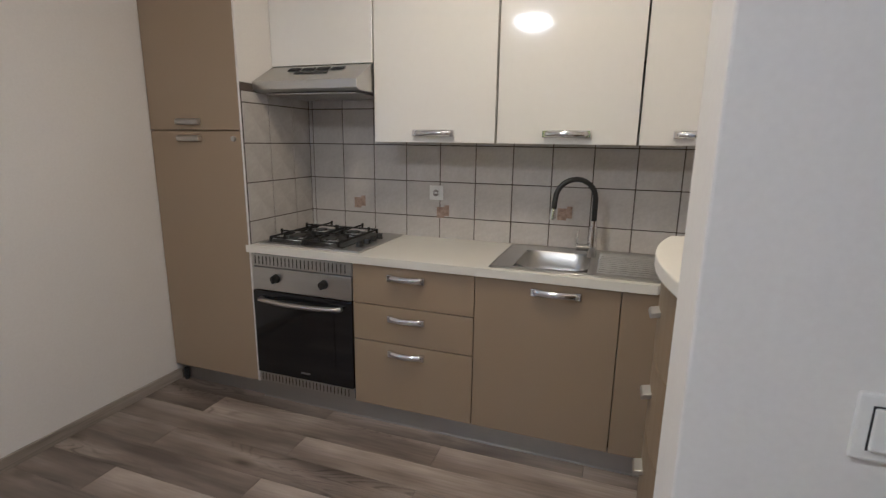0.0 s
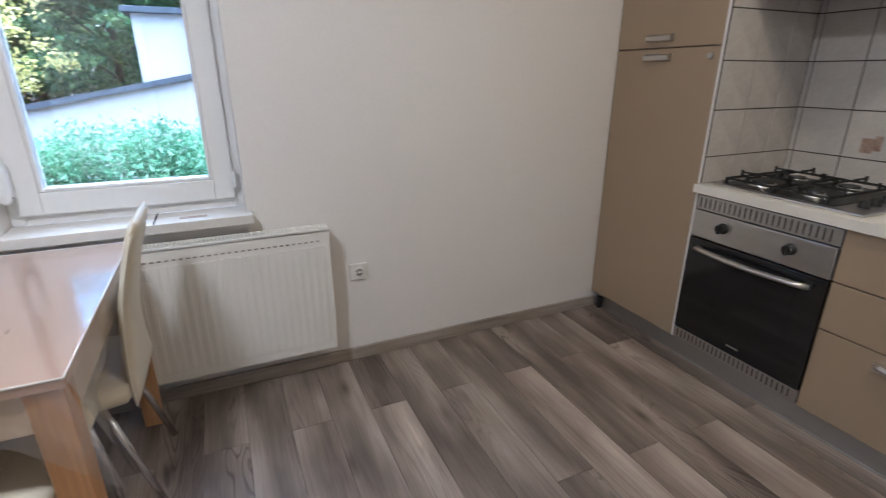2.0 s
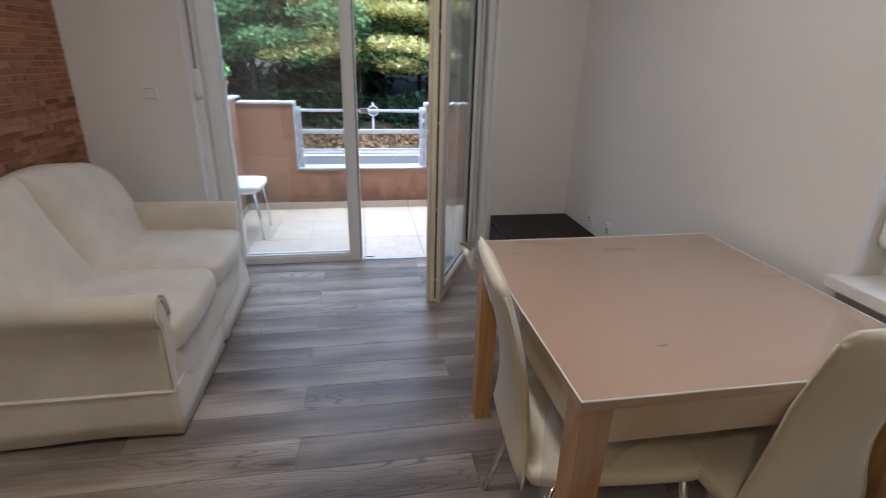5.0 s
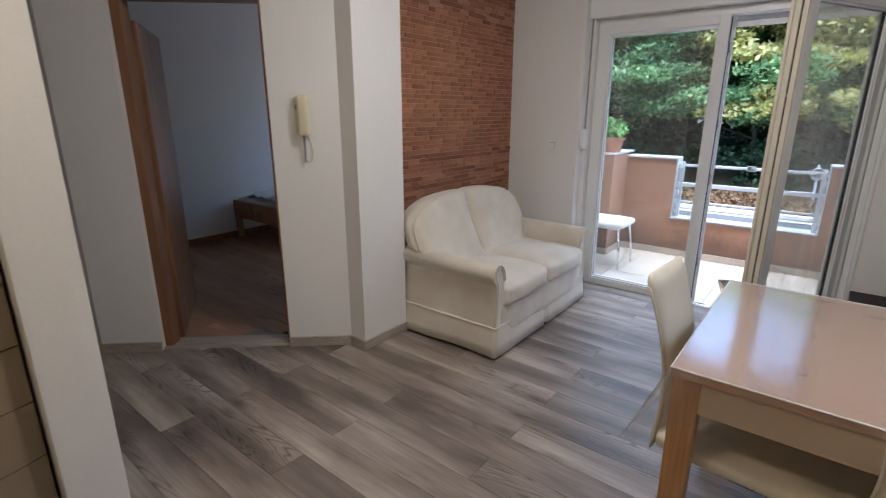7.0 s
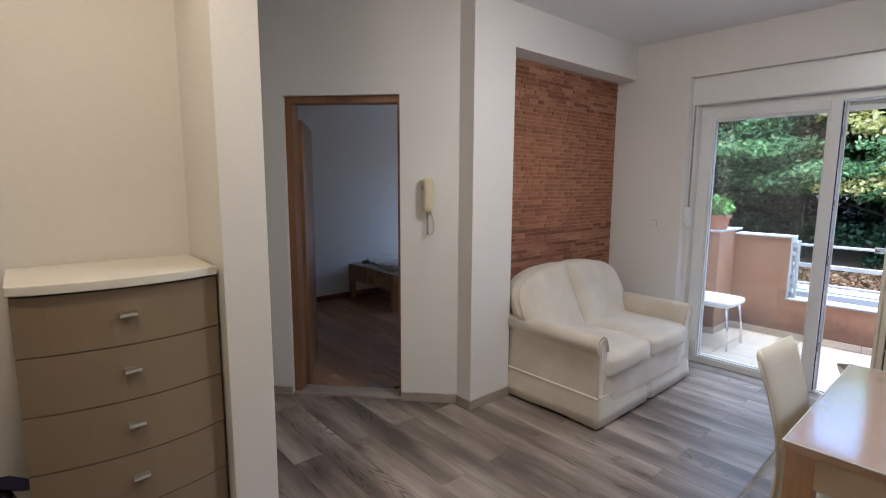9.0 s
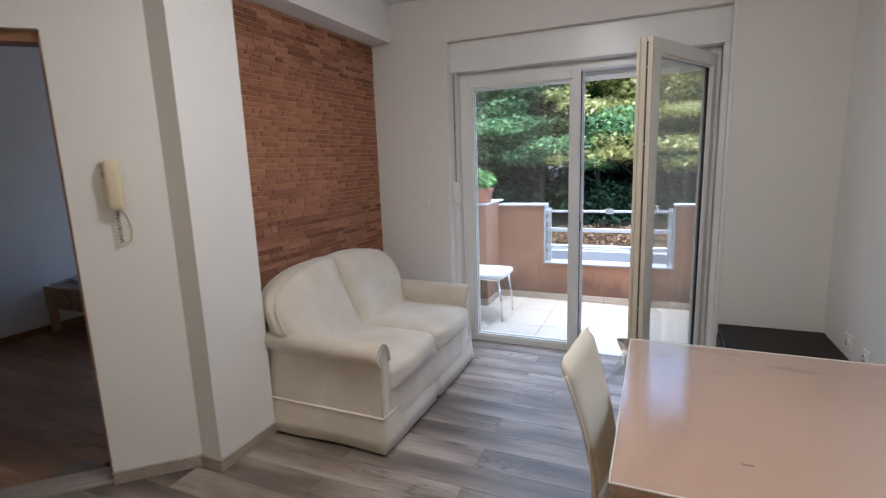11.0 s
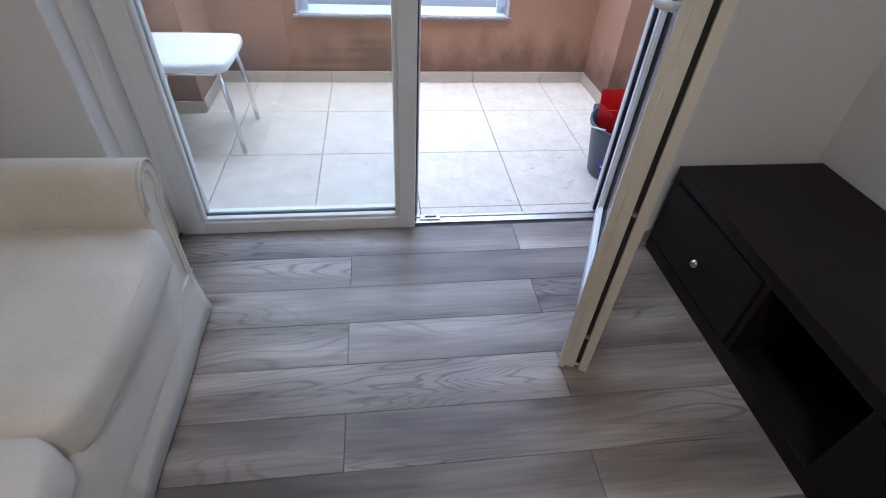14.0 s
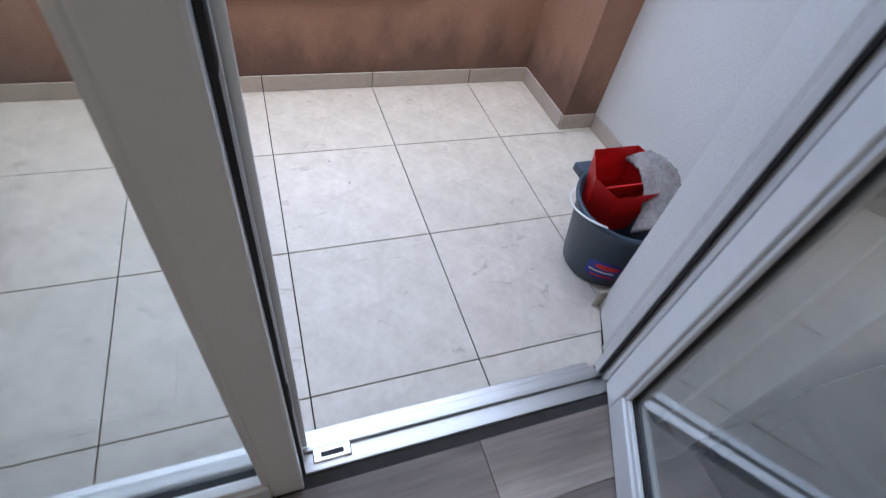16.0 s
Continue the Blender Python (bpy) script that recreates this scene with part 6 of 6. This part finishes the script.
def tree(x, y, z, h, r, material, seed, n=5200, size=0.11, label="tall leafy tree on the bank behind the road", low=0.25, trunk=0.16):
    rnd = random.Random(seed)
    e = thing("tree", label, "tree", "roadside trees", at=(x, y, z))
    bm = bmesh.new()
    add_cyl(bm, (0, 0, -0.4), (rnd.uniform(-0.3, 0.3), rnd.uniform(-0.2, 0.2), h * 0.62), trunk, trunk * 0.45, 9)
    tips = []
    for i in range(9):
        a = i * 2.4 + rnd.random()
        z0 = h * (low + 0.06 * i)
        rr = r * rnd.uniform(0.5, 0.85)
        p = (rr * math.cos(a), rr * math.sin(a), z0 + h * rnd.uniform(0.08, 0.22))
        add_cyl(bm, (0, 0, z0), p, trunk * 0.35, trunk * 0.1, 6)
        tips.append(p)
    part("trunk", bm, BARK, e, "dark trunk with limbs")
    blobs = []
    for p in tips:
        for k in range(5):
            blobs.append((p[0] + rnd.uniform(-0.9, 0.9), p[1] + rnd.uniform(-0.9, 0.9), p[2] + rnd.uniform(-0.6, 0.8), r * rnd.uniform(0.22, 0.38), r * rnd.uniform(0.22, 0.38), rnd.uniform(0.10, 0.22)))
    for k in range(9):
        blobs.append((rnd.uniform(-0.5, 0.5) * r, rnd.uniform(-0.5, 0.5) * r, h * rnd.uniform(0.75, 0.98), r * 0.45, r * 0.45, h * 0.09))
    c = leaves_mesh("crown", blobs, n, size, material, seed)
    c.parent = e
    return e


rt = random.Random(31)
i = 0
# the back row takes the darkened green, shade painted into its leaves
for row, (yy, hh, mt) in enumerate(((-14.0, 6.2, GREEN), (-16.6, 6.6, GREEN), (-19.6, 7.2, GREEN), (-23, 7.6, SHADE_GREEN))):
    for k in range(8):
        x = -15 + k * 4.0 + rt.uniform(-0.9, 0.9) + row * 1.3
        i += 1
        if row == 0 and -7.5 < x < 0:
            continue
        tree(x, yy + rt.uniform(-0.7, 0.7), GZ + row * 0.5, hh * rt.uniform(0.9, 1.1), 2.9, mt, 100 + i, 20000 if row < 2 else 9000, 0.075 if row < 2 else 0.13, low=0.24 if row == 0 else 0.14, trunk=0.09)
tree(-0.9, -13.1, GZ, 6.0, 2.6, YELLOW, 7, 24000, 0.075, "tree with yellow autumn leaves beside the road", 0.27, 0.06)
tree(-4.4, -13.6, GZ, 6.3, 2.6, YELLOW, 8, 18000, 0.075, "tree with yellow autumn leaves beside the road", 0.29, 0.06)
tree(2.2, -13.0, GZ, 6.2, 2.6, GREEN, 17, 26000, 0.07, low=0.24, trunk=0.06)
tree(5.4, -13.3, GZ, 6.4, 2.6, GREEN, 18, 24000, 0.07, low=0.24, trunk=0.06)


def under():
    blobs = []
    rnd = random.Random(3)
    for k in range(130):
        blobs.append((rnd.uniform(-26, 22), rnd.uniform(-22, -15.5), GZ + rnd.uniform(0.3, 5.5), rnd.uniform(1.2, 2.6), 0.9, rnd.uniform(0.7, 1.4)))
    # leaf colour carries the shade below the canopies
    o = leaves_mesh("undergrowth", blobs, 70000, 0.15, SHADE_GREEN, 3)
    tagged(o, "undergrowth of the wooded bank, coloured dark for its shade", "undergrowth", kind="stuff")
    blobs = [(rnd.uniform(-30, -26), rnd.uniform(-18, 26), GZ + rnd.uniform(0.5, 8.0), 1.2, 2.4, 1.3) for k in range(90)]
    tagged(leaves_mesh("far_woods", blobs, 60000, 0.22, GREEN, 4), "dense green woods behind the yard", "woods", kind="stuff")
    blobs = [(rnd.uniform(-14, 12), rnd.uniform(-14.2, -12.4), GZ + rnd.uniform(0.3, 1.2), 0.9, 0.5, 0.40) for k in range(60)]
    # same darkened leaves in front, for the shade low on the bank
    tagged(leaves_mesh("roadside_ivy", blobs, 26000, 0.08, SHADE_GREEN, 9), "low green ivy along the roadside bank, coloured dark for shade", "ivy", kind="stuff")
    blobs = [(rnd.uniform(-16, 14), rnd.uniform(-12.6, -9.9), GZ + 0.12 + 0.0 * k, 1.4, 0.6, 0.10) for k in range(70)]
    tagged(leaves_mesh("fallen_leaves", blobs, 26000, 0.06, LITTER, 10), "reddish fallen leaves on the bank's edge", "leaves", kind="stuff")
under()


def road_mirror():
    e = thing("traffic_mirror", "round traffic mirror on a grey post beside the road", "traffic mirror", at=(-1.28, -11.3, GZ))
    part("post", cyl((0, 0, 0), (0, 0, 1.12), 0.03, seg=12), COPING, e, "grey metal post")
    part("mirror", turned(cyl((0, 0.03, 0), (0, 0.07, 0), 0.14, seg=24), pose(0, 0, 0.90)), CHROME, e, "round mirror face")
    part("rim", turned(tube([(0.14 * math.cos(t), 0.06, 0.14 * math.sin(t)) for t in [2 * math.pi * k / 24 for k in range(24)]], 0.012, 6, True), pose(0, 0, 0.90)), PLASTIC_W, e, "white rim")
road_mirror()
cable = thing("overhead_cable", "thin overhead cable strung between poles along the road", "cable")
part("wire", tube([(-40 + k * 4, -12.4, 4.1 + 0.0035 * (k * 4 - 40 - 4) ** 2) for k in range(21)], 0.013, 5), COPING, cable)


# yard to the west of the window
def yard():
    structure("yard_wall", prism([(6.2, GZ), (-9.0, GZ), (-9.0, -0.95), (6.2, 1.94)][::-1], -9.4, -9.1, "x"), CONCRETE)
    structure("yard_wall_coping", prism([(6.2, 1.94), (-9.0, -0.95), (-9.0, -0.87), (6.2, 2.02)][::-1], -9.5, -9.0, "x"), ROOFING)
yard()


def annexe():
    e = tagged(new("annexe_building"), "low beige flat-roofed building with dark flashing behind the yard wall", "building", kind="structure")
    part("wall", boxes(((-16.0, 1.85, GZ), (-11.0, 3.0, 2.36)), ((-16.0, 3.0, GZ), (-10.6, 9.0, 2.75))), CONCRETE, e, "pale rendered wall")
    part("roof", boxes(((-16.1, 1.72, 2.36), (-10.85, 3.0, 2.46)), ((-16.1, 2.92, 2.75), (-10.5, 9.1, 2.87)), bevel=0.01), ROOFING, e, "dark flat-roof edge")
    part("window", boxes(((-10.6, 4.6, 1.6), (-10.56, 5.4, 2.4))), OVEN_GLASS, e, "dark window")
annexe()


def hedge():
    rnd = random.Random(12)
    for k in range(11):
        y = -2.6 + k * 0.62
        x = -5.6 + rnd.uniform(-0.4, 0.4)
        e = thing("shrub", ("reddish-brown drying shrub by the house" if k in (4,) else "dense light-green conifer shrub by the house"), "shrub", "shrubs in the yard", at=(x, y, GZ))
        part("stem", cyl((0, 0, 0), (0, 0, 0.8), 0.03, 0.015, 7), BARK, e)
        blobs = [(rnd.uniform(-0.25, 0.25), rnd.uniform(-0.3, 0.3), rnd.uniform(0.25, 1.62), rnd.uniform(0.22, 0.40), rnd.uniform(0.25, 0.40), rnd.uniform(0.2, 0.35)) for j in range(18)]
        c = leaves_mesh("crown", blobs, 16000, 0.030, RUST if k in (4,) else BUSH, 300 + k, 0.35)
        c.parent = e
        c["label"] = "feathery foliage"
hedge()
rt = random.Random(77)
for k in range(12):
    tree(-19 - rt.uniform(0, 5), -13 + k * 2.6, GZ, rt.uniform(7.5, 8.5), 2.8, WOODS, 500 + k, 20000, 0.095, "tall green tree behind the yard wall", 0.14)
tree(-14.2, -1.6, GZ, 3.9, 1.1, YELLOW, 601, 4200, 0.055, "young tree with yellowing leaves behind the yard wall", 0.4, 0.08)


# ---- pieces: tiles, planks, bricks ----
def pieces(parent, name, sizes_to_places, material, bevel=0.0015, jitter=0.0, seed=1):
    """Alike pieces that share one mesh: sizes_to_places maps a size to the centres it lies at."""
    rnd = random.Random(seed)
    for size, places in sizes_to_places.items():
        s = [v / 2 for v in size]
        bm = bmesh.new()
        add_box(bm, [-v for v in s], s, bevel, 1)
        me = bpy.data.meshes.new(name)
        bm.to_mesh(me)
        bm.free()
        me.materials.append(material)
        for p in places:
            o = new(name, me)
            o.parent = parent
            o.location = (p[0] + rnd.uniform(-jitter, jitter), p[1] + rnd.uniform(-jitter, jitter) * 0, p[2])


def cut(a, b, start, pitch, gap=0.0):
    """Stretches between joints at start + k * pitch, cut off at a and b."""
    out = []
    k = math.floor((a - start) / pitch)
    while start + k * pitch < b:
        lo, hi = max(a, start + k * pitch), min(b, start + (k + 1) * pitch)
        if hi - lo > 0.012:
            out.append((lo + gap / 2, hi - gap / 2))
        k += 1
    return out


def lay(spans_u, spans_v, fix):
    d = {}
    for a, b in spans_u:
        for c, e in spans_v:
            size, place = fix(a, b, c, e)
            d.setdefault(tuple(round(v, 4) for v in size), []).append(place)
    return d


floor = tagged(new("floor"), kind="structure")
d = {}
row = 0
for c, e in cut(0.007, 5.0, 0.007, 0.1625, 0.0012):
    x1 = 0.742 if c < PY0 - 0.05 else (0.72 if c < 2.1 else (2.95 if c < SY0 else (XK if c > SY1 - 0.05 else 2.95)))
    k = round((c - 0.007) / 0.1625)
    start = -0.595 if k % 2 else -1.245
    for a, b in cut(XW + 0.002, x1, start, 1.30, 0.0012):
        if c > 2.05 and c < ey and a > D0.x - 0.6:
            # stop at the slanting wall
            lim = D0.x + (e - D0.y) / DU.y * DU.x - 0.0
            lim = max(0.70, lim + 0.05)
            b = min(b, lim)
            if b - a < 0.05:
                continue
        d.setdefault((round(b - a, 4), round(e - c, 4), 0.012), []).append(((a + b) / 2, (c + e) / 2, -0.006))
pieces(floor, "plank", d, FLOOR, 0.0008)
floor_bed = tagged(new("floor_bedroom"), kind="structure")
d = {}
for c, e in cut(-1.6, 3.0, 0, 0.19, 0.001):
    for a, b in cut(1.2, 3.93, 0.4 if round(c / 0.19) % 2 else 1.05, 1.3, 0.001):
        d.setdefault((round(b - a, 4), round(e - c, 4), 0.010), []).append(((a + b) / 2, (c + e) / 2, -0.009))
pieces(floor_bed, "plank", d, BEDFLOOR, 0.0)

# kitchen tiles, back and side
tb = structure("backsplash_back", box((KX0, YB - 0.004, 0.86), (XK, YB - 0.0005, 1.81)), GROUT)
us, vs = cut(KX0 + 0.004, XK - 0.006, -0.437, 0.2055, 0.005), cut(0.86, 1.80, 1.0045, 0.2, 0.005)
pieces(tb, "tile", lay(us, vs, lambda a, b, c, e: ((b - a, 0.005, e - c), ((a + b) / 2, YB - 0.0062, (c + e) / 2))), TILE, 0.001)
ts = structure("backsplash_side", box((KX0 + 0.0005, YF + 0.0, 0.886), (KX0 + 0.004, YB - 0.009, 1.70)), GROUT)
us = cut(YF + 0.002, YB - 0.012, YF + 0.20, 0.2, 0.005)
vs = cut(0.886, 1.66, 1.0045, 0.2, 0.005)
pieces(ts, "tile", lay(us, vs, lambda a, b, c, e: ((0.005, b - a, e - c), (KX0 + 0.0062, (a + b) / 2, (c + e) / 2))), TILE, 0.001)
te = structure("backsplash_east", box((XK - 0.004, YF + 0.13, 0.886), (XK - 0.0005, YB - 0.009, 1.406)), GROUT)
us = cut(YF + 0.13, YB - 0.012, YB - 0.2, 0.2, 0.005)
pieces(te, "tile", lay(us, cut(0.886, 1.405, 1.0045, 0.2, 0.005), lambda a, b, c, e: ((0.005, b - a, e - c), (XK - 0.0062, (a + b) / 2, (c + e) / 2))), TILE, 0.001)
for x, z in ((-1.36, 1.065), (-0.83, 1.035), (-0.155, 1.065), (0.53, 1.055)):
    bm = boxes(((x - 0.036, YB - 0.0094, z - 0.034), (x + 0.010, YB - 0.0088, z + 0.028)), ((x + 0.010, YB - 0.0094, z - 0.022), (x + 0.038, YB - 0.0088, z + 0.040)), ((x - 0.018, YB - 0.0099, z + 0.002), (x + 0.014, YB - 0.0094, z + 0.014)))
    part("printed_motif", bm, MOTIF, tb, "faded terracotta jug print")

# balcony tiles
bf = structure("floor_balcony", box((-2.29, YP, BZ - 0.013), (0.60, -0.129, BZ - 0.006)), JOINT)
us, vs = cut(-2.29, 0.60, -1.353, 0.468, 0.0032), cut(YP, -0.131, -1.21, 0.489, 0.0032)
pieces(bf, "tile", lay(us, vs, lambda a, b, c, e: ((b - a, e - c, 0.008), ((a + b) / 2, (c + e) / 2, BZ - 0.004))), BTILE, 0.0015)
us = cut(-2.12, 0.265, -1.353, 0.468, 0.004)
pieces(sk, "skirting_tile", lay(us, [(BZ + 0.001, BZ + 0.072)], lambda a, b, c, e: ((b - a, 0.009, e - c), ((a + b) / 2, YP + 0.0085, (c + e) / 2))), SKIRT, 0.0015)
pieces(sk, "skirting_tile", {(0.009, 0.40, 0.071): [(-2.120, -1.438, BZ + 0.0365), (0.2655, -1.42, BZ + 0.0365)], (0.17, 0.009, 0.071): [(-2.205, -1.2305, BZ + 0.0365)], (0.009, 0.48, 0.071): [(-2.2855, -0.98, BZ + 0.0365), (-2.2855, -0.49, BZ + 0.0365)], (0.33, 0.009, 0.071): [(0.43, -1.1955, BZ + 0.0365)], (0.5, 0.009, 0.071): [(-2.03, -0.325, BZ + 0.0365)]}, SKIRT, 0.0015)

# brick slips
rnd = random.Random(4)
near, far = {}, []
z = 0.004
while z < 2.355:
    h = 0.030
    y = YS + 0.002 - rnd.uniform(0, 0.12)
    while y < PY0 - 0.004:
        w = rnd.choice((0.06, 0.09, 0.12, 0.16, 0.21))
        a, b = max(y, YS + 0.002), min(y + w, PY0 - 0.002)
        if b - a > 0.015:
            dep = rnd.choice((0.004, 0.005, 0.007))
            near_one = 0.80 < z and (b - a) in () or (z > 1.15 and z < 2.05)
            (near.setdefault((dep, round(b - a - 0.004, 3), h - 0.004), []) if near_one else far).append((XE - 0.012 - dep / 2 + 0.001, (a + b) / 2, z + h / 2) if near_one else (dep, a, b, z, h))
        y += w
    z += h + 0.001
pieces(brick_wall, "brick", near, BRICK, 0.001)
bm_v, bm_f = [], []
for dep, a, b, z, h in far:
    k = len(bm_v)
    x0, x1 = XE - 0.012 - dep, XE - 0.011
    bm_v += [(x, y, zz) for x in (x0, x1) for y in (a + 0.002, b - 0.002) for zz in (z + 0.002, z + h - 0.002)]
    bm_f += [(k, k + 1, k + 3, k + 2), (k, k + 2, k + 6, k + 4), (k + 1, k + 5, k + 7, k + 3), (k, k + 4, k + 5, k + 1), (k + 2, k + 3, k + 7, k + 6)]
me = bpy.data.meshes.new("bricks")
me.from_pydata(bm_v, [], bm_f)
me.materials.append(BRICK_ISLAND)
o = new("bricks", me)
o.parent = brick_wall
tagged(o, "remaining narrow red brick slips", kind="stuff")
